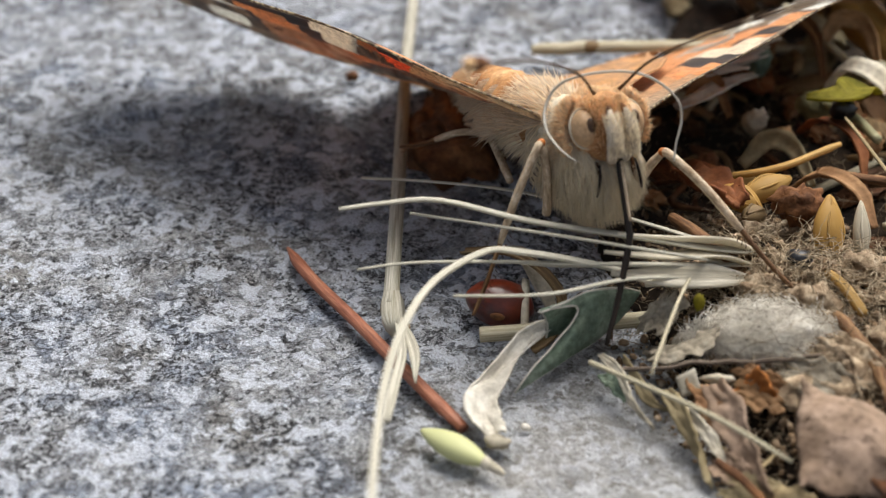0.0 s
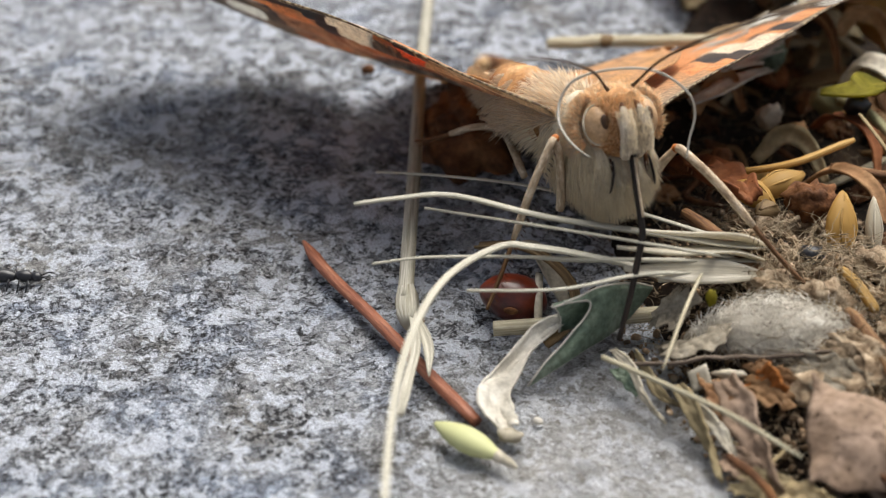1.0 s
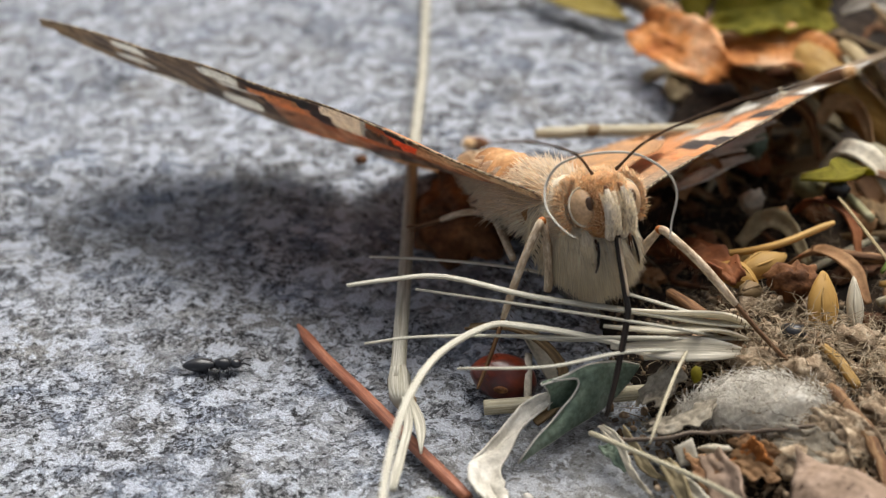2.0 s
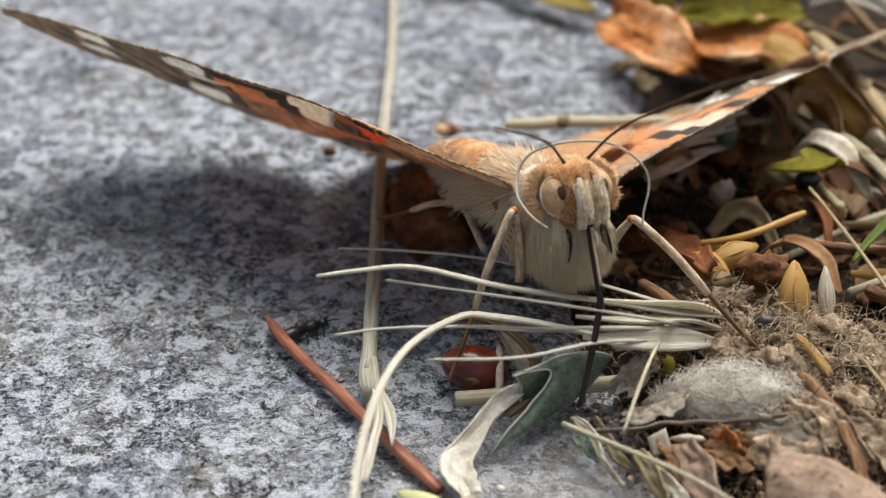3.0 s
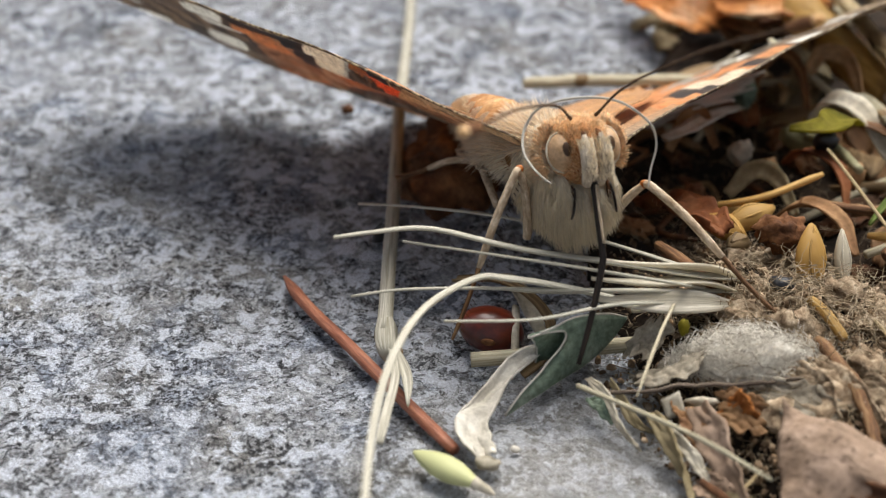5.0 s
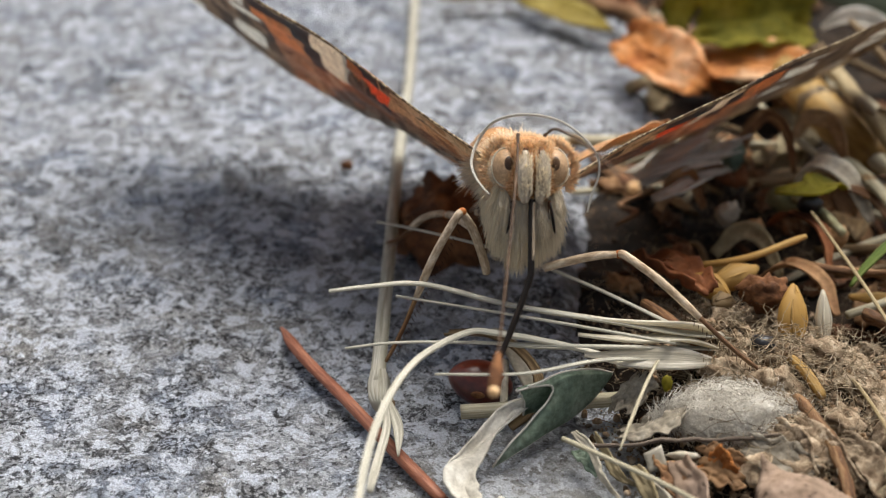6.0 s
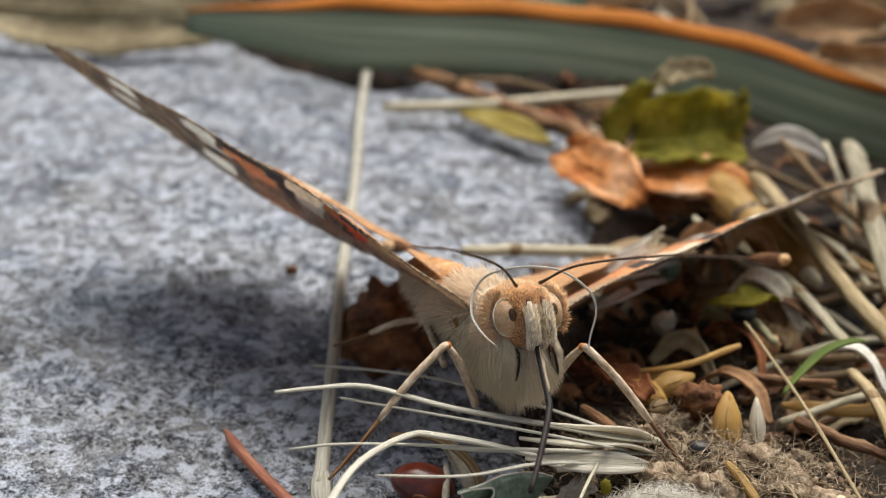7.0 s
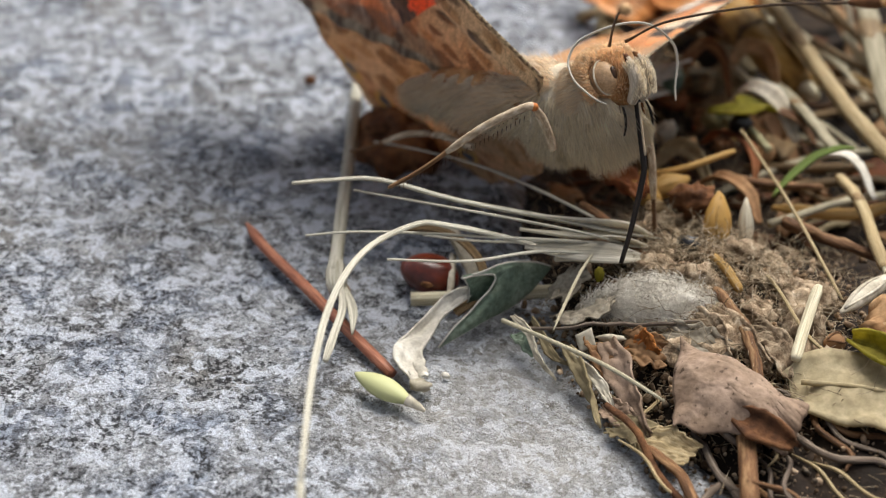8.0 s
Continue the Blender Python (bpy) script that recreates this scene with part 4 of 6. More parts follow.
    for name, pts, r, m, lb in stems:
        if name == "straw":
            t = thing(name, lb, name, "loose stalks in the litter")
            part("stalk", tube(pts, taper(0.08, 0.92, r * 0.8, r, r * 0.7), n=34, k=12, ridge=0.12, flat=0.5 if m is PALESTRAW else 0.8, rough=0.14 * r), m, t)
            p = curve(pts, 20)
            part("node", tube([p[8], p[9], p[10]], taper(0.4, 0.6, r * 0.9, r * 1.06, r * 0.9), n=6, k=12, ridge=0.12, flat=0.53 if m is PALESTRAW else 0.83), STRAWDARK, t, "darker swollen node")
            part("torn_end", tube([p[19], p[20], p[20] + (p[20] - p[19]) * 1.5], taper(0.4, 0.5, r * 0.7, r * 0.5, r * 0.15), n=5, k=6, rough=0.2 * r), STRAW, t, "frayed end")
            continue
        single(name, tube(pts, taper(0.08, 0.92, r * 0.8, r, r * 0.7), n=26, k=11, ridge=0.1, flat=0.8, rough=0.5 * r if m in (ROOT, BARK) else 0.06 * r), m, lb, name, "loose stalks in the litter")
    t = thing("wide_blade", "wide grey-green leaf blade with an orange withered margin", "leaf blade")
    mid = curve([(-1.75, 5.6, 0.44), (-0.34, 5.42, 0.46), (1.01, 5.4, 0.46), (2.26, 4.95, 0.44), (3.27, 3.85, 0.42), (4.47, 2.8899999999999997, 0.4)], 60)

    def strap(u, v, lo=-1.0, hi=1.0):
        i = min(59, int(u * 60))
        p = mid[i].lerp(mid[i + 1], u * 60 - i)
        s = lo + (hi - lo) * v
        w = 0.3 * min(1.0, 0.3 + u * 4)
        return p + Vector((0.1 * s * w, 0.5 * s * w, 0.85 * s * w - 0.08 * s * s))
    part("blade", sheet(lambda u, v: strap(u, v, -1.0, 0.45), 50, 10, 0.02), BLADE, t)
    part("withered_margin", sheet(lambda u, v: strap(u, v, 0.45, 1.1) + Vector((0, -0.03, 0.012 * math.sin(u * 40))), 50, 3, 0.024), ORANGEMARGIN, t, "orange withered margin")
    leaf("curled_dead_leaf", ((3.6, 3.65, 0.66), (0.72, -0.45, -0.04), (0.05, 0.08, 0.12), 0.05, 0.1, 31, 20, 10, 0.2), TANLEAF, "curled pale orange dead leaf hanging over the blade")
    leaf("buff_leaf", ((-2.46, 5.99, 0.3), (1.1, -0.1, 0.0), (0.1, 0.25, 0.3), 0.05, 0.08, 32, 20, 10, 0.15), BEIGELEAF, "large buff dead leaf behind the stone")
    leaf("orange_leaf", ((1.24, 2.85, 0.22), (0.2, -0.42, 0.0), (0.13, 0.08, 0.1), 0.08, 0.06, 33, 18, 12, 0.25, 0.5, 0.3), ORANGELEAF, "orange dead leaf curled in the litter")
    leaf("orange_leaf", ((1.75, 2.75, 0.2), (0.35, -0.25, 0.05), (0.15, 0.2, 0.05), 0.1, 0.05, 34, 18, 12, 0.2), ORANGELEAF, "orange dead leaf under an olive one")
    t = thing("olive_leaf", "crumpled olive-green withering leaf", "leaf")
    part("leaf_blade", leaf_sheet((1.82, 3.1, 0.36), (0.36, 0.02, 0.0), (0.03, 0.2, 0.16), 0.1, 0.16, 35, 26, 18, 0.2, 0.2, 0.15), OLIVELEAF, t)
    part("lobe", leaf_sheet((1.5, 3.2, 0.52), (0.1, 0.05, 0.2), (0.12, 0.06, 0.0), 0.06, 0.1, 36, 16, 12, 0.25, 0.6, 0.15), OLIVELEAF, t)
    part("lobe", leaf_sheet((2.1, 3.15, 0.5), (0.06, 0.0, 0.18), (0.14, 0.06, 0.02), 0.06, 0.12, 37, 16, 12, 0.25, 0.6, 0.15), OLIVELEAF, t)
    part("withered_tip", leaf_sheet((1.78, 3.35, 0.72), (0.2, 0.05, 0.03), (0.0, 0.08, 0.05), 0.05, 0.06, 41, 14, 8, 0.4, 0.6, 0.5), BEIGELEAF, t, "withered grey tip")
    leaf("ochre_leaf", ((0.72, 4.05, 0.1), (0.3, -0.32, 0.0), (0.09, 0.08, 0.03), 0.03, 0.03, 38, 16, 8, 0.15, 0.9), OCHRELEAF, "narrow yellow-ochre leaf on the stone")
    single("white_leaf", blade([(2.2, 2.95, 0.42), (2.35, 2.9, 0.5), (2.5, 2.82, 0.48), (2.62, 2.76, 0.42)], lambda u: 0.015 + 0.05 * math.sin(math.pi * u), n=18, fold=0.9, up=(0, -0.5, 0.8)), PALEPAPER, "curled white papery leaf in the litter", "leaf")
    single("green_sprig", blade([(1.72, 0.12, 0.27), (1.8, 0.2, 0.32), (1.93, 0.31, 0.38), (2.05, 0.36, 0.41), (2.14, 0.38, 0.41)], lambda u: 0.006 + 0.015 * math.sin(math.pi * u), n=16, fold=0.5), GREENLEAF, "fresh green narrow leaf sprig", "sprig")
    single("green_sprig", blade([(1.9, 1.0, 0.3), (1.75, 0.85, 0.4), (1.66, 0.72, 0.42), (1.5, 0.75, 0.4)], lambda u: 0.02 + 0.06 * math.sin(math.pi * u), n=16, fold=0.4), OLIVELEAF, "dull green leaf in the litter", "sprig")
    leaf("green_leaf", ((1.88, -1.22, 0.3), (0.1, -0.12, 0.0), (0.03, 0.03, 0.03), 0.05, 0.06, 39, 16, 10, 0.15), OLIVELEAF, "green withering leaf on the litter")
    leaf("tan_leaf", ((2.1, -0.99, 0.3), (0.24, 0.02, 0.0), (0.03, 0.17, 0.05), 0.05, 0.05, 40, 20, 14, 0.3, 0.5, 0.25), TANLEAF, "crumpled pale tan dead leaf")
    t = thing("pale_tuft", "feathery tuft of pale papery sheaths in the litter", "grass tuft")
    rt = random.Random(9)
    for q in range(9):
        a, e = -0.4 + 0.9 * rt.random(), 0.4 + 0.35 * rt.random()
        x, y = 0.85 + 0.12 * rt.random(), 1.15 + 0.2 * rt.random()
        part("sheath", blade([(x, y, 0.2), (x + 0.35 * e, y + 0.3 * a, 0.28 + 0.06 * rt.random()), (x + 0.8 * e, y + 0.8 * a * e, 0.34 + 0.12 * rt.random())], lambda u: 0.006 + 0.026 * math.sin(math.pi * min(1, u * 1.1)), n=12, fold=0.4, up=(0, -0.6, 0.8)), BLEACH, t)



def mid_litter():
    """Curled husks, sheaths and scraps in the hollow beside the stone."""
    brown, pale = "curled brown strip of dry leaf in the litter", "pale curled strip of dry sheath in the litter"
    ribbon_curl([(1.5, 1.6, 0.12), (1.55, 1.68, 0.3), (1.65, 1.72, 0.38), (1.74, 1.6, 0.33), (1.76, 1.42, 0.18)], 0.035, ROOT, brown, up=(0, -1, 0.2))
    ribbon_curl([(1.78, 1.62, 0.3), (1.86, 1.66, 0.4), (1.98, 1.58, 0.38), (2.02, 1.36, 0.22)], 0.045, TANLEAF, pale, up=(0, -1, 0.3))
    ribbon_curl([(1.02, 1.1, 0.12), (1.1, 1.16, 0.26), (1.18, 1.16, 0.28), (1.24, 1.04, 0.16)], 0.04, DRYLEAF, brown, up=(0, -1, 0.3))
    ribbon_curl([(1.82, 1.04, 0.25), (1.9, 1.0, 0.3), (2.0, 0.9, 0.3), (2.08, 0.8, 0.22)], 0.03, ROOT, brown)
    ribbon_curl([(1.55, 0.95, 0.12), (1.6, 0.8, 0.26), (1.7, 0.6, 0.28), (1.72, 0.45, 0.16)], 0.035, RUSTLEAF, brown)
    ribbon_curl([(1.72, 1.25, 0.15), (1.8, 1.2, 0.33), (1.92, 1.05, 0.33), (2.0, 0.85, 0.2)], 0.06, PAPER, pale)
    ribbon_curl([(1.25, 0.72, 0.08), (1.36, 0.74, 0.2), (1.46, 0.66, 0.2), (1.52, 0.5, 0.1)], 0.045, BEIGELEAF, pale, up=(0, -0.6, 0.8))
    ribbon_curl([(1.42, 0.45, 0.12), (1.52, 0.35, 0.24), (1.62, 0.2, 0.24), (1.66, 0.05, 0.16)], 0.04, DRYLEAF, brown)
    ribbon_curl([(1.95, 0.52, 0.2), (2.04, 0.46, 0.32), (2.16, 0.4, 0.32), (2.24, 0.26, 0.2)], 0.05, PALEPAPER, pale)
    ribbon_curl([(0.98, 1.0, 0.22), (1.12, 1.06, 0.25), (1.25, 1.18, 0.26), (1.4, 1.32, 0.24)], 0.05, PALEPAPER, "broad white papery sheath in the litter", "white_sheath")
    rnd = random.Random(21)
    t = thing("feather_tuft", "fan of pale feathery dry bracts in the litter", "grass tuft")
    for q in range(16):
        a = rnd.uniform(-0.25, 0.5)
        x, y = 0.92 + rnd.uniform(0, 0.1), 1.38 + rnd.uniform(-0.05, 0.1)
        part("bract", blade([(x, y, 0.14), (x + 0.2, y + 0.2 * a, 0.24), (x + 0.36 + 0.14 * rnd.random(), y + 0.5 * a, 0.3 + 0.14 * rnd.random())], lambda u: 0.004 + 0.022 * math.sin(math.pi * min(1, u * 1.1)), n=10, fold=0.4, up=(0, -0.6, 0.8)), (BLEACH, STRAW, PAPER)[q % 3], t)
    for at, sz, m, lb in (((1.45, 1.5, 0.24), (0.06, 0.06, 0.075), SAGE, "round dark green bud in the litter"), ((1.64, 1.06, 0.22), (0.09, 0.07, 0.07), DULLGREEN, "pale grey-green seed pod in the litter"),
                          ((1.35, 1.0, 0.16), (0.06, 0.05, 0.06), PAPER, "pinkish white husk in the litter"), ((1.46, 0.9, 0.13), (0.05, 0.045, 0.05), TANLEAF, "small tan husk in the litter"),
                          ((1.8, 0.7, 0.2), (0.06, 0.05, 0.055), TANLEAF, "small tan husk in the litter"), ((1.22, 0.5, 0.12), (0.045, 0.04, 0.05), HUSK, "small tan husk in the litter"),
                          ((1.1, 0.75, 0.08), (0.05, 0.05, 0.04), BARK, "dark shrivelled berry in the litter")):
        t = thing("dry_bud", lb, "bud", "buds and pods in the litter", at=at)
        part("case", roughen(blob(sz, 18, 12, lump=0.35, freq=2.0), 0.006, 18), m, t)
        part("stub", tube([(0, 0, -sz[2] * 0.9), (0.02, 0.01, -sz[2] * 1.5)], 0.012, n=4, k=6), ROOT, t, "short stalk")
    single("pod_stalk", tube([(1.66, 1.0, 0.24), (1.72, 0.8, 0.3), (1.78, 0.55, 0.3)], 0.02, n=14, k=7, ridge=0.15), DULLGREEN, "grey-green stalk of a seed pod", "stalk")
    # bent fibres, matted over soil and cocoon
    verts, faces = [], []
    for _ in range(1300):
        x, y = (rnd.gauss(1.2, 0.28), rnd.gauss(-0.62, 0.28)) if rnd.random() < 0.7 else (rnd.uniform(1.0, 2.2), rnd.uniform(-1.4, 1.8))
        if x < stone_edge(y) + 0.05:
            continue
        p = Vector((x, y, lie(x, y) + 0.02 + 0.09 * rnd.random()))
        d = Vector((rnd.gauss(0, 1), rnd.gauss(0, 1), rnd.gauss(0, 0.25))).normalized()
        step, r = rnd.uniform(0.012, 0.035), rnd.uniform(0.001, 0.0022)
        k0 = len(verts)
        for q in range(7):
            a = d.orthogonal().normalized()
            b = d.cross(a)
            for e in (0, 2.1, 4.2):
                v = p + (a * math.cos(e) + b * math.sin(e)) * r * (1 - 0.1 * q)
                verts.append(v * U)
            p = p + d * step
            d = (d + Vector((rnd.gauss(0, 0.4), rnd.gauss(0, 0.4), rnd.gauss(-0.03, 0.2)))).normalized()
        for q in range(6):
            for e in range(3):
                m, n = k0 + 3 * q + e, k0 + 3 * q + (e + 1) % 3
                faces.append((m, n, n + 3, m + 3))
    me = bpy.data.meshes.new("bent_fibres")
    me.from_pydata(verts, [], faces)
    me.materials.append(FIBRE)
    tagged(new("bent_fibres", me), "tangle of bent pale plant fibres over the soil", "fibres", kind="stuff")
    # crumpled scraps about the cocoon and the mauve leaf
    for c, al, ac, sd, m, lb in (
        ((0.76, -0.79, 0.2), (0.1, 0.03, 0.04), (0.03, -0.1, 0.05), 61, SCRAP, "crumpled grey-beige scrap of papery leaf beside the cocoon"),
        ((0.7, -0.66, 0.24), (0.05, 0.05, 0.05), (0.05, -0.05, 0.02), 62, SCRAP, "crumpled buff scrap of leaf beside the cocoon"),
        ((1.0, -1.03, 0.17), (0.08, -0.03, 0.0), (0.02, 0.06, 0.04), 63, DRYLEAF, "torn brown leaf scrap under the cocoon"),
        ((1.2, -1.02, 0.21), (0.11, -0.07, 0.0), (0.03, 0.05, 0.03), 64, SCRAP, "torn grey papery scrap beside the mauve leaf"),
        ((0.93, -1.4, 0.04), (0.08, -0.05, 0.0), (0.04, 0.05, 0.02), 65, BEIGELEAF, "flat tan torn scrap of leaf on the stone"),
        ((1.03, -1.5, 0.06), (0.09, -0.06, 0.01), (0.05, 0.05, 0.03), 66, TANSTRAW, "flat tan torn scrap of leaf on the stone"),
        ((0.88, -1.3, 0.05), (0.05, -0.06, 0.0), (0.03, 0.02, 0.03), 67, GREYLEAF, "flat grey torn scrap of leaf on the stone")):
        single("torn_scrap", sheet(leaf_form(c, al, ac, 0.015, 0.02, sd, 0.5, 0.25, 0.14)[0], 30, 24, 0.006), m, lb, "leaf", "torn scraps")


def scatter():
    """Loose pieces strewn over the humus, each resting on it."""
    rnd = random.Random(11)

    def spot(near=False):
        while True:
            x, y = rnd.uniform(0.3, 4.2), rnd.uniform(-2.2, 6.8)
            if rnd.random() < 0.45:
                x, y = rnd.uniform(0.5, 2.4), rnd.uniform(-1.9, 2.0)
            if x > stone_edge(y) + 0.12 and soil_z(x, y) > stone_z(x, y) - 0.02 or y > 5.3:
                return x, y

    kinds = []
    for i in range(5):
        ln = 0.3 + 0.16 * i
        bm = tube([(-ln, 0, 0), (-ln / 3, 0.05 * (i - 2) * ln, 0.03 * i), (ln / 3, 0.06 * ln, 0.02), (ln, -0.03 * i, 0)], taper(0.1, 0.9, 0.8 * 0.022, 0.018 + 0.006 * (i % 3), 0.012), n=10, k=7, ridge=0.12)
        kinds.append((single("loose_straw", bm, (STRAW, STRAWDARK, HUSK)[i % 3], "loose piece of dry straw in the litter", "straw", "loose straws"), 0.09, 60))
    for i in range(5):
        bm = leaf_sheet((0, 0, 0), (0.16 + 0.03 * i, 0, 0), (0, 0.08 + 0.012 * i, 0.01), 0.04, 0.05 - 0.02 * i, 50 + i, 10, 8, 0.3)
        kinds.append((single("leaf_scrap", bm, (DRYLEAF, BEIGELEAF, RUSTLEAF, STRAWDARK, DRYLEAF)[i], "crumpled scrap of dead leaf in the litter", "leaf", "leaf scraps"), 0.1, 60))
    for i in range(4):
        bm = roughen(roughen(blob((0.1 + 0.02 * i, 0.055, 0.022), 18, 12, lump=0.9, freq=2.5, seed=i), 0.03, 14), 0.01, 45)
        kinds.append((single("bark_chip", bm, (BARK, ROOT, BARK, DRYLEAF)[i], "small crumbly bark chip in the litter", "bark chip", "bark chips"), 0.05, 72))
    for i in range(3):
        bm = tube([(-0.25, 0, 0), (-0.1, 0.12, 0.03), (0.08, -0.02 * i, 0.05), (0.22, 0.14, 0.02), (0.26, 0.02, 0)], taper(0.2, 0.8, 0.01, 0.014, 0.006), n=14, k=6, ridge=0.2)
        kinds.append((single("rootlet", bm, (ROOT, STRAWDARK, BARK)[i], "thin wiry rootlet curled in the litter", "rootlet", "rootlets"), 0.05, 45))
    for ob, lift, count in kinds:
        n = count // (5 if count == 60 else 4 if count == 72 else 3)
        for q in range(n):
            x, y = spot()
            dark = ob.name.startswith(("bark", "root"))
            while (x < 2.3 and -1.95 < y < 0.3) or (x < (1.65 if dark else 1.95) and y < (0.45 if dark else 1.5)):
                x, y = spot()
            m = pose(x * U, y * U, (soil_z(x, y) + lift * rnd.uniform(0.3, 1.0)) * U, rnd.gauss(0, 14), rnd.gauss(0, 14), rnd.uniform(0, 360))
            if q == 0:
                ob.matrix_basis = m
            else:
                copy_thing(ob, m)
    # wiry roots and stalks trailing over the stone's near edge
    for i, (m, w) in enumerate(((ROOT, 0.012), (GREYSTICK, 0.009), (TANSTRAW, 0.007), (GREYSTICK, 0.014))):
        bm = tube([(-0.22, 0, 0), (-0.08, 0.05 - 0.03 * i, 0.03), (0.07, -0.02 * i, 0.02), (0.2, 0.06, 0.0), (0.27, 0.02 * i, -0.02)], taper(0.2, 0.8, w * 0.6, w, w * 0.4), n=18, k=7, ridge=0.2, rough=w * 0.5)
        ob = single("trailing_root", bm, m, "thin wiry root trailing over the soil", "rootlet", "trailing roots")
        for q in range(8):
            x, y = rnd.uniform(0.95, 1.7), rnd.uniform(-2.1, -1.15)
            m4 = pose(x * U, y * U, (lie(x, y) + 0.03) * U, rnd.gauss(0, 10), rnd.gauss(0, 10), rnd.gauss(-60, 30))
            if q == 0:
                ob.matrix_basis = m4
            else:
                copy_thing(ob, m4)
    # dead leaves strewn beyond the blade
    for i, m in enumerate((BEIGELEAF, TANLEAF, SAGE)):
        ob = single("strewn_leaf", leaf_sheet((0, 0, 0), (0.5, 0, 0), (0, 0.2, 0.05), 0.1, 0.15, 70 + i, 14, 10, 0.25, 0.7, 0.2), m, "pale dead leaf lying far back in the litter", "leaf", "leaves behind the blade")
        for q in range(9):
            x, y = rnd.uniform(-1.5, 6.5), rnd.uniform(6.3, 11)
            m4 = pose(x * U, y * U, (soil_z(x, y) + 0.15) * U, rnd.gauss(30, 15), rnd.gauss(0, 15), rnd.gauss(0, 40))
            if q == 0:
                ob.matrix_basis = m4
            else:
                copy_thing(ob, m4)
    # crumbly clods heaped beside the grass ear and the cocoon
    clods = []
    for i in range(6):
        s = 0.045 + 0.012 * i
        bm = roughen(roughen(blob((s, s * 0.85, s * 0.7), 26, 18, lump=0.5, freq=1.6, seed=i), 0.02, 16), 0.008, 60)
        clods.append(single("soil_clod", bm, CLOD, "crumbly dry clod of pale brown soil", "clod", "soil clods"))
    for q in range(36):
        ob = clods[q % 6]
        x, y = (rnd.uniform(1.05, 1.75), rnd.uniform(-1.2, 0.1)) if q < 36 else (rnd.uniform(1.5, 2.1), rnd.uniform(0.2, 1.5))
        m = pose(x * U, y * U, (soil_z(x, y) + 0.01) * U, rnd.gauss(0, 20), rnd.gauss(0, 20), rnd.uniform(0, 360))
        if q < 6:
            ob.matrix_basis = m
        else:
            copy_thing(ob, m)
    # crumbs and fibres, past counting
    bm = bmesh.new()
    bmesh.ops.create_icosphere(bm, subdivisions=1, radius=1.0)
    grain_verts = [v.co.copy() for v in bm.verts]
    grain_faces = [[v.index for v in f.verts] for f in bm.faces]
    verts, faces = [], []
    for _ in range(17000):
        hero = rnd.random() < 0.6
        x, y = (rnd.gauss(1.3, 0.3), rnd.gauss(-0.6, 0.5)) if hero else spot()
        if x < stone_edge(y) - 0.1:
            continue
        r = 0.004 + (0.02 if hero else 0.007) * rnd.random() ** 3.5
        z = lie(x, y) + r * 0.4 + (0.07 * rnd.random() ** 2 * max(0.0, noise.noise(Vector((x * 5, y * 5, 2))) + 0.3) if hero else 0.0)
        e = Euler((rnd.uniform(0, 6), rnd.uniform(0, 6), rnd.uniform(0, 6))).to_matrix()
        k = len(verts)
        sx, sy, sz = rnd.uniform(0.7, 1.3), rnd.uniform(0.6, 1.1), rnd.uniform(0.5, 0.9)
        for d in grain_verts:
            p = e @ (Vector((d.x * sx, d.y * sy, d.z * sz)) * r * rnd.uniform(0.7, 1.2))
            verts.append(((x + p.x) * U, (y + p.y) * U, (z + p.z) * U))
        faces += [[k + q for q in f] for f in grain_faces]
    bm.free()
    me = bpy.data.meshes.new("soil_crumbs")
    me.from_pydata(verts, [], faces)
    me.polygons.foreach_set("use_smooth", [True] * len(me.polygons))
    me.materials.append(CRUMB)
    tagged(new("soil_crumbs", me), "loose pale and dark soil crumbs among the litter", "soil crumbs", kind="stuff")
    bm = bmesh.new()
    sp = []
    for _ in range(2600):
        x, y = spot() if rnd.random() < 0.35 else (rnd.gauss(1.25, 0.3), rnd.gauss(-0.62, 0.4))
        if x < stone_edge(y):
            continue
        sp.append(((x, y, lie(x, y) + rnd.uniform(0, 0.08)), (rnd.gauss(0, 1), rnd.gauss(0, 1), rnd.uniform(-0.2, 0.7)), rnd.uniform(0.03, 0.15)))
    single("fibre_mat", hairs(bm, sp, 0.002), FIBRE, "matted pale plant fibres over the soil", "fibres", kind="stuff")


back_litter()
mid_litter()
scatter()


# ---- the butterfly ----
DARK, ORANGE, RED = rgb("2b1d15"), rgb("e39a55"), rgb("ec5a26")
CREAM, WHITE, BROWN, TAN = rgb("f0dfc0"), rgb("f7f4ea"), rgb("62482f"), rgb("b8966a")


def lerp(a, b, t):
    t = min(1.0, max(0.0, t))
    return tuple(x + (y - x) * t for x, y in zip(a, b))


def cells(x, y, scale, dark, mid, pale):
    """Marbled network: pale veins round brown and tan cells."""
    d, pts = noise.voronoi(Vector((x * scale * 0.55, y * scale, 0.3)))
    h = noise.noise(pts[0] * 5.1) * 0.5 + 0.5
    e = d[1] - d[0]
    c = dark if h < 0.5 else mid
    base = lerp(pale, mid, 0.35 + 0.5 * noise.noise(Vector((x * 3, y * 3, 8.0))))
    return lerp(base, c, (e - 0.2) / 0.1)


# where the bands of the forewing lie along its span
BAND_AT = [0, 0.16, 0.26, 0.344, 0.39, 0.5, 0.514, 0.614, 0.75, 1.0]
BAND_IS = [0, 0.305, 0.382, 0.449, 0.49, 0.565, 0.722, 0.8, 0.875, 1.0]


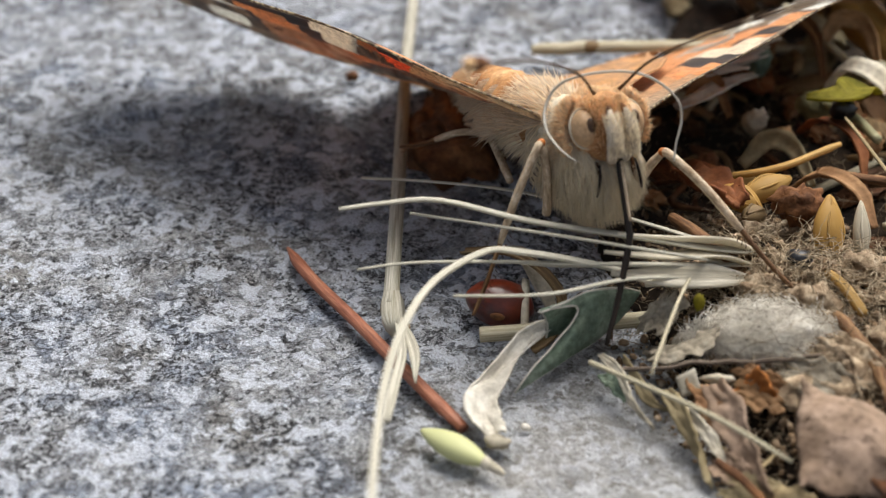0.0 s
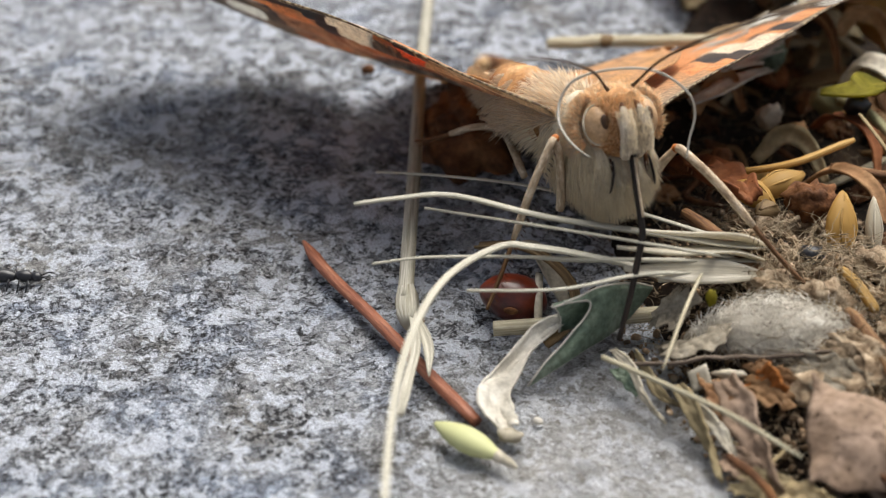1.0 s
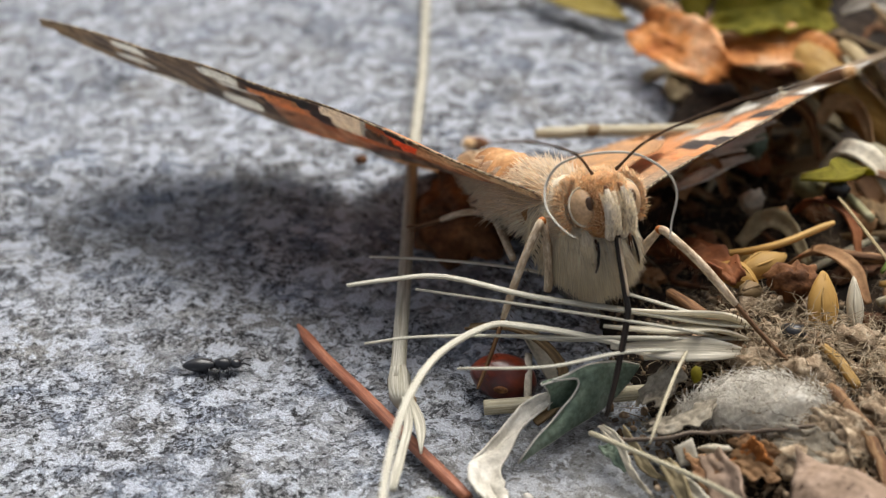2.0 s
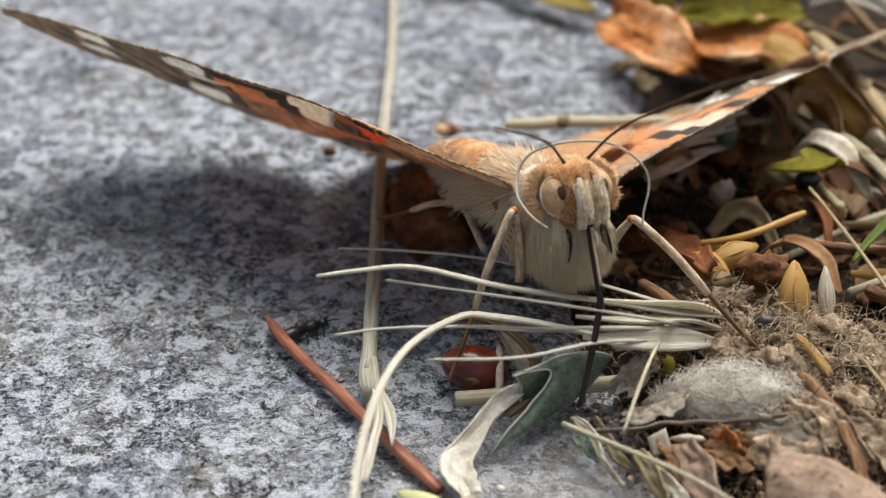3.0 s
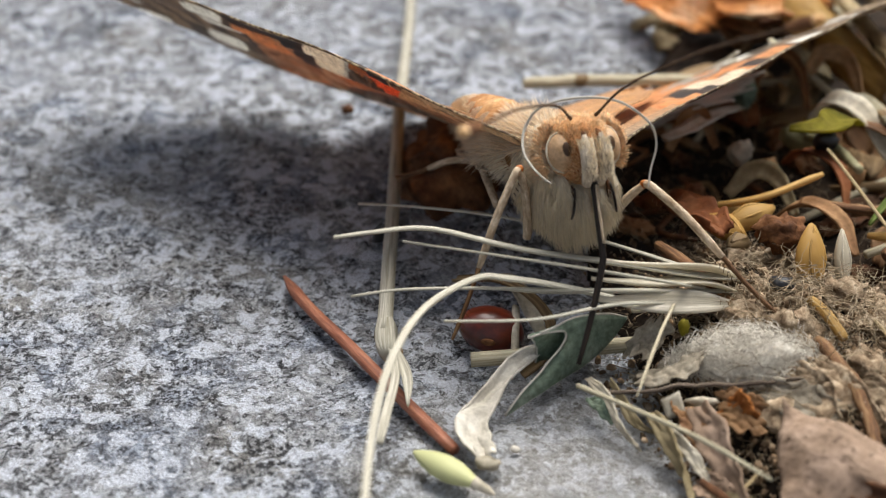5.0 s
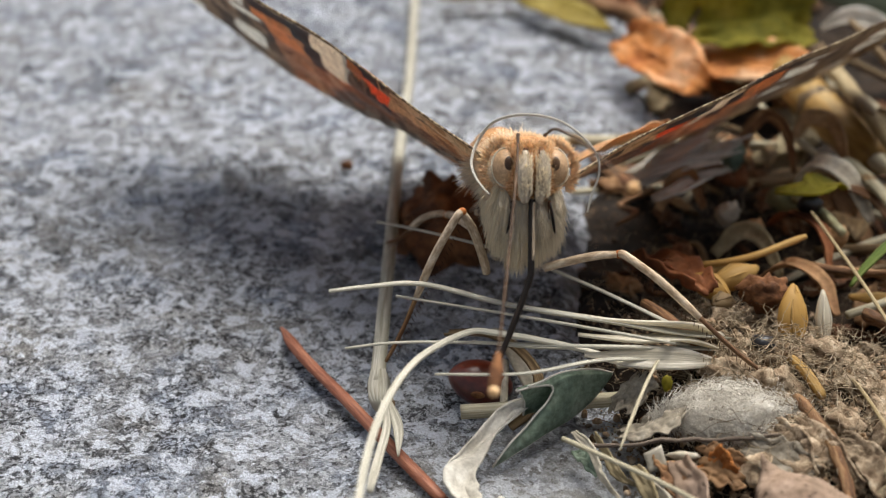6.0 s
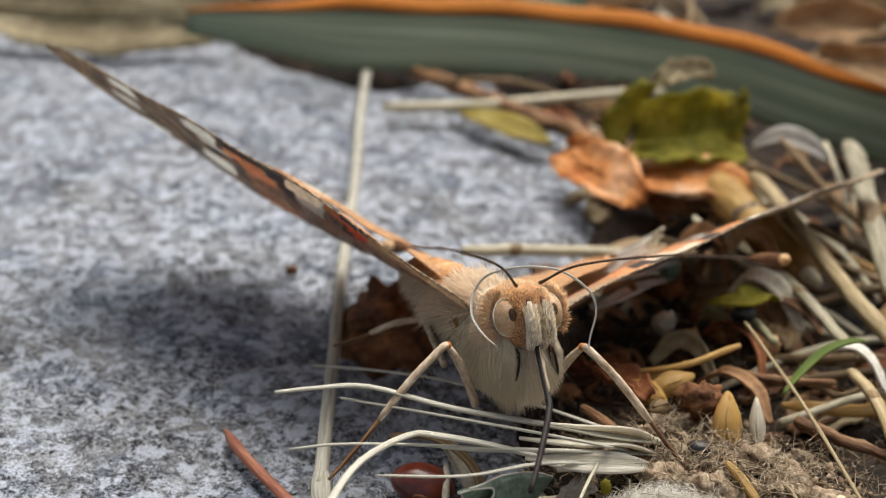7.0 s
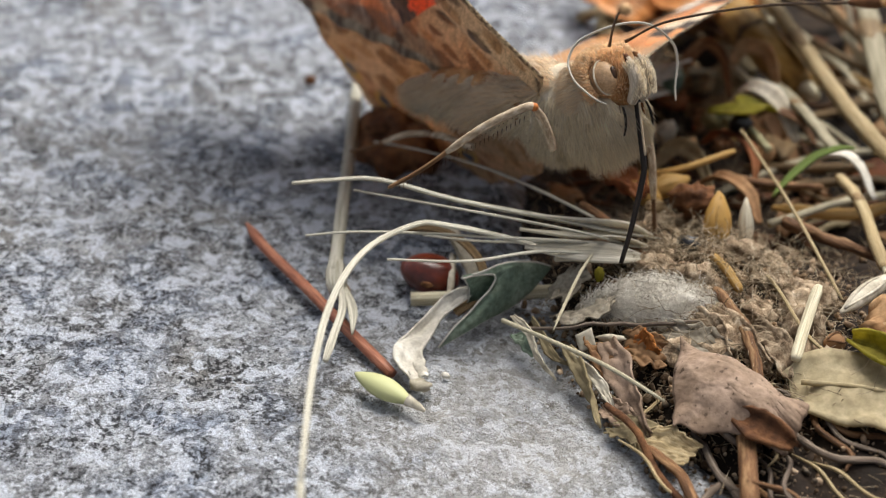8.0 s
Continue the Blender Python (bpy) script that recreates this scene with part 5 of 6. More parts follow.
def forewing_colour(x, y, u, v, under):
    """Painted wing from root to tip: streaked root, red zigzag, cream bar, black block, orange, brown, white bars."""
    edge = v
    v = v * 0.75
    w = float(np.interp(u + 0.012 * noise.noise(Vector((x * 9, y * 4, 1.0))) - 0.17 * (edge - 0.06), BAND_AT, BAND_IS))
    n = noise.noise(Vector((x * 30, y * 9, 2.0)))
    m = noise.noise(Vector((x * 13, y * 5, 6.0)))
    st = noise.noise(Vector((x * 7, y * 11, 3.0)))
    if v < 0.05:
        return rgb("bba885") if noise.noise(Vector((x * 60, y * 60, 4.0))) > 0.0 else rgb("66503a")
    marbled = lerp(rgb("4f3b28"), rgb("c2b299"), 0.42 + 1.2 * m + 0.8 * n)
    if noise.noise(Vector((x * 3.2, y * 3.2, 11.0))) > 0.08:
        marbled = lerp(marbled, rgb("d9823c"), 0.6)
    marbled = lerp(marbled, rgb("cf8142"), 0.3 + 0.25 * st)
    ground = marbled if under else lerp(rgb("c98748"), ORANGE, 0.5 + n)
    if edge > 0.93:
        return lerp(rgb("c9b595"), BROWN, 0.5 + 0.5 * math.sin(u * 75) + n)
    if w < 0.305:
        if not under:
            return lerp(rgb("b59878"), ORANGE, (u - 0.06) / 0.25)
        c = cells(x, y, 11, rgb("3c2a1b"), rgb("a27c50"), rgb("dcc39c"))
        return lerp(c, rgb("d08a4c") if edge > 0.4 else rgb("cdb48c"), 0.15 + 0.4 * m + 0.6 * max(0.0, edge - 0.35))
    if not under and w < 0.565 and edge > 0.06:
        if 0.35 < w < 0.39 and edge < 0.55 or 0.46 < w < 0.5 and edge < 0.4:
            return lerp(DARK, BROWN, 0.2 + n)
        pale = ((w - 0.415) / 0.034) ** 4 + ((v - 0.24) / 0.2) ** 4 < 1 + 0.3 * n
        return rgb("f5dfc2") if pale else lerp(rgb("e8924a"), rgb("f0b27a"), 0.4 + 0.8 * n)
    if w < 0.382:
        red = 0.17 + (0.382 - w) * 2.2
        if abs(v - red + 0.05 * n) < 0.075:
            return lerp(RED, rgb("f08a3a"), (w - 0.335) / 0.04)
        if v < red:
            return DARK if 0.315 < w < 0.376 and n < 0.35 else lerp(BROWN, TAN, 0.4 + n)
        if v < red + 0.2 and w < 0.35:
            return lerp(DARK, BROWN, 0.3 + n)
        return ground
    if w < 0.449:
        q = ((w - 0.415) / 0.034) ** 4 + ((v - 0.24) / 0.2) ** 4
        if q < 1 + 0.3 * n:
            return lerp(rgb("f6ecd8") if under else CREAM, TAN, 0.5 * max(0.0, n))
        return ground if v > 0.3 else lerp(DARK, BROWN, 0.2)
    if w < 0.49:
        return lerp(DARK, BROWN, 0.1 + 0.3 * n) if v < 0.45 else ground
    if w < 0.565:
        if v < 0.13:
            return DARK
        if v < 0.34 + 0.2 * m:
            return lerp(rgb("eaa766"), BROWN, 0.1 + 0.8 * n)
        return lerp(ground, cells(x, y, 12, rgb("3a291b"), rgb("8f6d49"), rgb("cbb594")), 0.6) if under else ground
    brown = rgb("4f3826") if under else DARK
    dusk = lerp(brown, rgb("ab8d6a"), 0.35 + 1.2 * m + 0.9 * n)
    if w < 0.72:
        return lerp(DARK, dusk, 0.35 + 0.3 * n) if v < 0.5 else lerp(dusk, ground, 0.5)
    for a, b, la, lb in ((0.758, 0.12, 0.034, 0.045), (0.758, 0.24, 0.036, 0.045), (0.775, 0.46, 0.034, 0.06), (0.89, 0.14, 0.02, 0.06), (0.895, 0.34, 0.02, 0.07), (0.87, 0.62, 0.016, 0.06)):
        if ((w - a) / la) ** 4 + ((v - b) / lb) ** 4 < 1 + 0.4 * n:
            return WHITE
    return lerp(dusk, rgb("c4ab86"), 0.5 if u > 0.93 else 0.12 + 0.4 * max(0.0, m))


def hindwing_colour(x, y, u, v, under):
    n = noise.noise(Vector((x * 9, y * 9, 5.0)))
    if under:
        c = lerp(cells(x, y, 9, rgb("6d4f30"), rgb("a98a5f"), rgb("dcc7a2")), rgb("c3a377"), 0.2)
        for a in (0.3, 0.5, 0.68, 0.84):
            q = ((u - a) / 0.05) ** 2 + ((v - 0.8) / 0.07) ** 2
            if q < 0.3:
                return rgb("3a4f6a")
            if q < 1:
                return rgb("c9a24e")
        return lerp(c, rgb("cf8a4c"), 0.4 if v > 0.7 else 0.15)
    if v > 0.93:
        return CREAM if math.sin(u * 50) > -0.6 else BROWN
    if v > 0.86:
        return lerp(DARK, BROWN, 0.5 + n)
    for a in (0.3, 0.5, 0.68, 0.84):
        if ((u - a) / 0.04) ** 2 + ((v - 0.75) / 0.05) ** 2 < 1:
            return DARK
    return lerp(rgb("c39468"), rgb("dda668"), 0.5 + n)


def wing(name, span, lead, trail, colour, flip, parent, label):
    """A thin, veined wing in its own space: x along the span, y backwards. flip: its +z side is the underside."""
    nu, nv = 260, 44

    def at(u, v):
        a, b = lead(u), trail(u)
        x = span * (u ** 0.92)
        y = a + (b - a) * v
        rib = 0.006 * math.sin(v * 26 + u * 4) * min(1, u * 4)
        z = (-1 if flip else 1) * 0.04 * math.sin(math.pi * u ** 0.8) + rib + 0.02 * noise.noise(Vector((u * 5, v * 4, 0)))
        y += 0.018 * math.sin(u * 75) * max(0.0, v - 0.8) * 5
        return (x, y, z)
    bm = sheet(at, nu, nv, 0.007)
    bm.verts.ensure_lookup_table()
    layer = bm.verts.layers.float_color.new("pattern")
    k = (nu + 1) * (nv + 1)
    for w in (0, 1):
        under = (w == 0) == flip
        for i in range(nu + 1):
            for j in range(nv + 1):
                x, y, _ = at(i / nu, j / nv)
                c = colour(x, y, i / nu, j / nv, under)
                bm.verts[w * k + i * (nv + 1) + j][layer] = (c[0], c[1], c[2], 1.0)
    return part(name, bm, WING, parent, label)


def fore_lead(u):
    return -0.08 * math.sin(math.pi * min(1, u * 1.1)) + 0.13 * max(0.0, u - 0.75) ** 1.3 * 4


def fore_trail(u):
    return float(np.interp(u, [0, 0.15, 0.4, 0.6, 0.7, 0.78, 0.86, 0.93, 0.975, 1.0], [0.28, 0.6, 0.98, 1.2, 1.22, 1.08, 0.92, 0.74, 0.55, 0.32]))


def hind_lead(u):
    return 0.18 - 0.12 * math.sin(math.pi * u) + 0.55 * u ** 3


def hind_trail(u):
    return float(np.interp(u, [0, 0.1, 0.3, 0.55, 0.75, 0.88, 0.96, 1.0], [0.42, 0.75, 1.15, 1.3, 1.22, 1.06, 0.9, 0.65]))


def fur_spots(n, centre, size, flow, length, keep, rnd, spread=0.35):
    """Hair roots over an ellipsoid: flow is the way the fur is combed."""
    out = []
    while len(out) < n:
        c = Vector((rnd.gauss(0, 1), rnd.gauss(0, 1), rnd.gauss(0, 1))).normalized()
        if not keep(c):
            continue
        p = Vector(centre) + Vector((c.x * size[0], c.y * size[1], c.z * size[2])) * 0.96
        d = c * 0.42 + Vector(flow(c)) + Vector((rnd.gauss(0, spread), rnd.gauss(0, spread), rnd.gauss(0, spread))) * 0.5
        d += noise.noise_vector(p * 22) * 0.35
        out.append((p, d, rnd.uniform(*length) * (1 + 0.3 * noise.noise(p * 18))))
    return out


def butterfly():
    rnd = random.Random(3)
    b = thing("butterfly", "painted orange, black and white butterfly with furry body", "butterfly")
    # thorax and abdomen
    th = part("thorax", blob((0.12, 0.26, 0.2), 24, 16, lump=0.06, at=(0, 0.38, -0.05)), SKINPALE, b)
    part("dorsal_fur", hairs(bmesh.new(), fur_spots(12000, (0, 0.54, -0.04), (0.18, 0.36, 0.23), lambda c: (0, 1.0, 0.1), (0.07, 0.15), lambda c: c.z > 0.4, rnd, 0.4), 0.0018), FURPEACH, th, "peach-cream back fur")
    # breast: four combed tufts, the shade of their partings put in as dark tubes
    for x, w, dz, ln in ((-0.095, 0.036, 0.03, 0.1), (-0.033, 0.032, 0.0, 0.12), (0.033, 0.032, 0.0, 0.12), (0.09, 0.034, 0.03, 0.1)):
        part("breast_fur", hairs(bmesh.new(), fur_spots(4200, (x, 0.16, -0.15 + dz), (w, 0.18, 0.12), lambda c: (x * 0.5, -0.1, -1.5), (0.035, ln), lambda c: c.z < 0.75 and c.y < 0.7, rnd, 0.3), 0.0016), FURPALE, th, "cream breast fur")
    for x in (-0.07, 0.07):
        part("breast_parting", tube([(x, -0.02, -0.12), (x * 1.1, 0.0, -0.2), (x * 1.15, 0.03, -0.27)], taper(0.3, 0.6, 0.006, 0.009, 0.003), n=10, k=6), BARK, th, "shade in a parting of the breast fur, drawn as a dark tube")
    part("flank_fur", hairs(bmesh.new(), fur_spots(7000, (0, 0.37, -0.05), (0.12, 0.22, 0.19), lambda c: (0, 0.3, -0.9), (0.04, 0.08), lambda c: c.z < 0.5, rnd, 0.3), 0.002), FURPALE, th, "cream flank fur")
    line = curve([(0, 0.5, 0.05), (0, 0.7, 0.13), (0, 0.9, 0.2), (0, 1.1, 0.27), (0, 1.27, 0.32)], 24)
    ab = part("abdomen", sweep(bmesh.new(), line, lambda u: [((0.11 * (1 - u ** 3) + 0.02) * (1 + 0.05 * math.sin(u * 50)) * q for q in (math.cos(a), math.sin(a))) for a in [2 * math.pi * j / 12 for j in range(12)]]), SKIN, b)
    sp = []
    for _ in range(7000):
        u, a = rnd.random(), (rnd.uniform(-0.3, 3.44) if len(sp) < 5000 else rnd.uniform(3.0, 6.4))
        p = line[int(u * 23)]
        c = Vector((math.cos(a), 0, math.sin(a)))
        sp.append((p + c * (0.11 * (1 - u ** 3) + 0.015), c * 0.3 + Vector((0, 1, 0)), rnd.uniform(0.07, 0.16)))
    part("abdomen_fur", hairs(bmesh.new(), sp[:5000], 0.002), FURPEACH, ab)
    part("belly_fur", hairs(bmesh.new(), sp[5000:], 0.003), FURPALE, ab, "cream belly fur")
    # head
    hd = part("head", blob((0.125, 0.11, 0.13), 20, 14, lump=0.05, at=(0, 0.02, 0.0)), SKIN, b)
    part("head_fur", hairs(bmesh.new(), fur_spots(7500, (0, 0.05, 0.01), (0.125, 0.12, 0.12), lambda c: (0, 0.8, 0.25), (0.025, 0.055), lambda c: c.z > 0.15 and (abs(c.x) < 0.8 or c.y > 0.0), rnd, 0.4), 0.0016), FURTAN, hd, "tawny head fur")
    part("collar_fur", hairs(bmesh.new(), fur_spots(7000, (0, 0.15, -0.03), (0.135, 0.1, 0.14), lambda c: (0, 1.2, 0.1), (0.04, 0.08), lambda c: c.z > -0.4, rnd, 0.4), 0.0016), FURPEACH, hd, "pale tawny neck ruff")
    part("chin_fur", hairs(bmesh.new(), fur_spots(3400, (0, 0.06, -0.13), (0.1, 0.07, 0.09), lambda c: (0, 0.05, -1.4), (0.06, 0.13), lambda c: c.z < 0.35, rnd, 0.18), 0.0022), FURPALE, hd, "cream chin fur")
    part("face_fur", hairs(bmesh.new(), fur_spots(5200, (0, 0.02, 0.0), (0.122, 0.11, 0.128), lambda c: (c.x * 0.5, -0.2, 0.6), (0.012, 0.03), lambda c: c.y < 0.1 and c.z < 0.75, rnd, 0.5), 0.0014), FURTAN, hd, "short tawny face fur")
    for s in (-1, 1):
        ey = part("eye", blob((0.052, 0.064, 0.07), 24, 16, at=(s * 0.09, -0.01, 0.005)), EYE, hd, "hazel compound eye")
        part("pupil", blob((0.017, 0.009, 0.027), 14, 10, at=(s * 0.087, -0.07, 0.012)), PUPIL, ey, "dark eye spot")
        ring = [(s * 0.09 + 0.054 * math.cos(a), -0.022 + 0.01 * abs(math.cos(a)), 0.005 + 0.072 * math.sin(a)) for a in [6.3 * i / 20 for i in range(21)]]
        part("eye_rim", tube(ring, 0.0042, n=40, k=6), SKINPALE, ey, "cream scaly eye rim")
        sp = []
        for _ in range(2400):
            q = rnd.uniform(-0.9, 3.6) if s > 0 else rnd.uniform(-0.5, 4.0)
            rr = rnd.uniform(0.95, 1.3)
            p = Vector((s * 0.094 + 0.066 * rr * math.cos(q), 0.0 + 0.03 * rnd.random(), 0.005 + 0.086 * rr * math.sin(q)))
            sp.append((p, (math.cos(q) * 0.4 + rnd.gauss(0, 0.2), 0.5 + rnd.gauss(0, 0.3), math.sin(q) * 0.4 + 0.2), rnd.uniform(0.018, 0.038)))
        part("brow_fur", hairs(bmesh.new(), sp, 0.0016), FURTAN, hd, "tawny fur round the eye")
        pl = part("palp", tube([(s * 0.024, -0.05, -0.12), (s * 0.034, -0.11, -0.07), (s * 0.036, -0.125, -0.01), (s * 0.03, -0.11, 0.05)], taper(0.3, 0.6, 0.019, 0.025, 0.01), n=16, k=9, flat=1.2), PALP, hd, "grey scaly palp")
        part("palp_tip", tube([(s * 0.031, -0.112, 0.04), (s * 0.029, -0.106, 0.056), (s * 0.027, -0.096, 0.068)], taper(0.3, 0.5, 0.014, 0.011, 0.003), n=6, k=7), BARK, pl, "dark palp tip")
        # dark tube standing in for the shade in a fur gap
        part("foreleg", tube([(s * 0.07, -0.04, -0.13), (s * 0.076, -0.042, -0.17), (s * 0.084, -0.03, -0.215), (s * 0.09, -0.015, -0.24)], taper(0.3, 0.6, 0.004, 0.0055, 0.003), n=10, k=6), TONGUE, hd, "shade in a gap of the fur, drawn as a dark tube")
        sp = []
        for _ in range(700):
            u, a = rnd.random(), rnd.uniform(0, 6.28)
            p = Vector((s * 0.032 + 0.021 * math.cos(a), -0.105 - 0.02 * math.sin(u * 3) + 0.03 * math.sin(a), -0.12 + 0.15 * u))
            sp.append((p, (0.3 * math.cos(a), -0.2 + 0.3 * math.sin(a), 0.8), rnd.uniform(0.012, 0.026)))
        part("palp_fringe", hairs(bmesh.new(), sp, 0.0013), FURPALE, pl)
    # antennae: x runs out along the antenna
    feelers = []
    for s in (-1, 1):
        a = part("antenna", tube([(0, 0, 0), (0.25, 0, 0.05), (0.7, 0, 0.05), (1.1, 0, 0.01), (1.19, 0, 0)], taper(0.05, 0.85, 0.008, 0.005, 0.009), n=26, k=7), HORN, b, "dark ringed antenna")
        c = part("club", tube([(1.1, 0, 0.01), (1.15, 0, 0.005), (1.21, 0, -0.003), (1.25, 0, -0.006)], taper(0.45, 0.75, 0.009, 0.022, 0.012), n=10, k=9), BARK, a, "brown antenna club")
        part("club_tip", blob((0.02, 0.019, 0.018), 10, 8, at=(1.243, 0, -0.005)), CLUB, c, "cream club tip")
        feelers.append(a)
    # proboscis: x runs from the mouth to the ground, bent half-way
    pb = part("proboscis", tube([(0, 0, 0), (0.1, 0, 0.02), (0.24, 0, 0.05), (0.3, 0, 0.055), (0.5, 0, 0.03), (0.66, 0, 0)], taper(0.1, 0.7, 0.014, 0.0125, 0.009), n=22, k=8), TONGUE, b, "dark slender proboscis")
    part("groove", tube([(0.01, -0.009, 0.008), (0.1, -0.009, 0.026), (0.22, -0.009, 0.053)], 0.006, n=10, k=5), SHIN, pb, "pale edge of the proboscis")
    # wings
    wl = wing("forewing", 2.9, fore_lead, fore_trail, forewing_colour, True, b, "orange forewing with black blocks and white spots")
    wr = wing("forewing", 2.9, fore_lead, fore_trail, forewing_colour, False, b, "orange forewing with black blocks and white spots")
    hl = wing("hindwing", 1.7, hind_lead, hind_trail, hindwing_colour, True, b, "marbled tan hindwing with small eyespots")
    hr = wing("hindwing", 1.3, hind_lead, hind_trail, hindwing_colour, False, b, "marbled tan hindwing with small eyespots")
    # legs: shin and foot run along x from the knee; the thigh runs back to the body
    legs = []
    for ln, thick, reach in ((0.70, 1.0, 0.3), (0.70, 1.0, 0.3), (0.45, 0.9, 0.38)):
        k = ln / 0.7
        sh = part("shin", tube([(0, 0, 0), (0.03, 0, 0.02), (0.2 * k, 0, 0.035), (0.4 * k, 0, 0.015)], taper(0.15, 0.9, 0.013, 0.0165 * thick, 0.012), n=14, k=8), SHIN, b, "pale scaly shin")
        part("knee", blob((0.018, 0.017, 0.018), 10, 8, at=(0.0, 0, 0)), KNEE, sh, "orange knee")
        ft = part("foot", tube([(0.395 * k, 0, 0.015), (0.5 * k, 0, 0.002), (0.6 * k, 0, -0.004), (0.7 * k, 0, 0)], taper(0.1, 0.8, 0.01, 0.009, 0.006), n=20, k=7, ridge=0.1), ROOT, sh, "brown spiny foot")
        sp = [((0.05 + 0.62 * k * i / 60, 0.012 * (-1) ** i, -0.008), (0.6, 0.7 * (-1) ** i, -0.5), 0.022) for i in range(60)]
        part("bristle", hairs(bmesh.new(), sp, 0.002), BARK, ft)
        th = part("thigh", tube([(0, 0, 0), (0.1, 0, 0.01), (0.25, 0, 0), (reach, 0, -0.01)], taper(0.3, 0.8, 0.014, 0.018, 0.016), n=10, k=8), SHIN, b, "tawny thigh")
        legs.append((sh, th))
    return b, (wl, wr, hl, hr), legs, feelers, pb


def loop_straw():
    """A fine dry fibre caught round the butterfly's head; it rides along."""
    t = thing("straw_loop", "fine pale dry straw caught in a loop round the butterfly's head", "straw")
    part("fibre", tube([(-0.155, -0.04, -0.1), (-0.18, -0.02, -0.07), (-0.208, 0.0, -0.02), (-0.215, 0.03, 0.04), (-0.185, 0.05, 0.12), (-0.13, 0.0, 0.18), (-0.03, -0.12, 0.185), (0.1, -0.16, 0.15), (0.21, -0.15, 0.06), (0.24, -0.12, -0.02), (0.215, -0.09, -0.11), (0.2, -0.08, -0.17)],
                       taper(0.15, 0.6, 0.004, 0.0075, 0.004), n=60, k=6, flat=0.6), BLEACH, t)
    return t


# ---- the small insect ----
def insect():
    t = thing("insect", "tiny shiny black slender insect walking on the granite", "insect")
    part("abdomen", blob((0.05, 0.022, 0.02), 14, 9, point=0.3, at=(-0.035, 0, 0.025)), BLACK, t)
    part("thorax", blob((0.028, 0.018, 0.018), 12, 8, at=(0.03, 0, 0.027)), BLACK, t)
    part("head", blob((0.018, 0.015, 0.014), 10, 8, at=(0.066, 0, 0.027)), BLACK, t)
    for s in (-1, 1):
        part("feeler", tube([(0.08, s * 0.006, 0.03), (0.095, s * 0.014, 0.034), (0.11, s * 0.018, 0.03)], 0.0022, n=6, k=5), BLACK, t)
        for x in (-0.01, 0.02, 0.045):
            part("leg", tube([(x, s * 0.012, 0.022), (x + 0.004, s * 0.03, 0.026), (x, s * 0.045, 0.002)], 0.0025, n=6, k=5), BLACK, t)
    return t


HIND = [(5.0, pose(-0.0003, 0.003, -0.0002, -3, 0, 6)), (6.2, pose(-0.0003, 0.003, -0.0002, -5, 0, 0)), (7.4, pose(-0.0003, 0.0025, -0.0003, -8, 0, -8)), (9.0, pose(-0.0003, 0.003, -0.0002, -2, 0, 5))]
HIND_R = pose(-0.0003, 0.003, 0.0004, 6, 0, -8)
BUTTERFLY, WINGS, LEGS, FEELERS, PROBOSCIS = butterfly()
LOOP = loop_straw()
INSECT = insect()
INSECT.scale = (1.45, 1.45, 1.45)


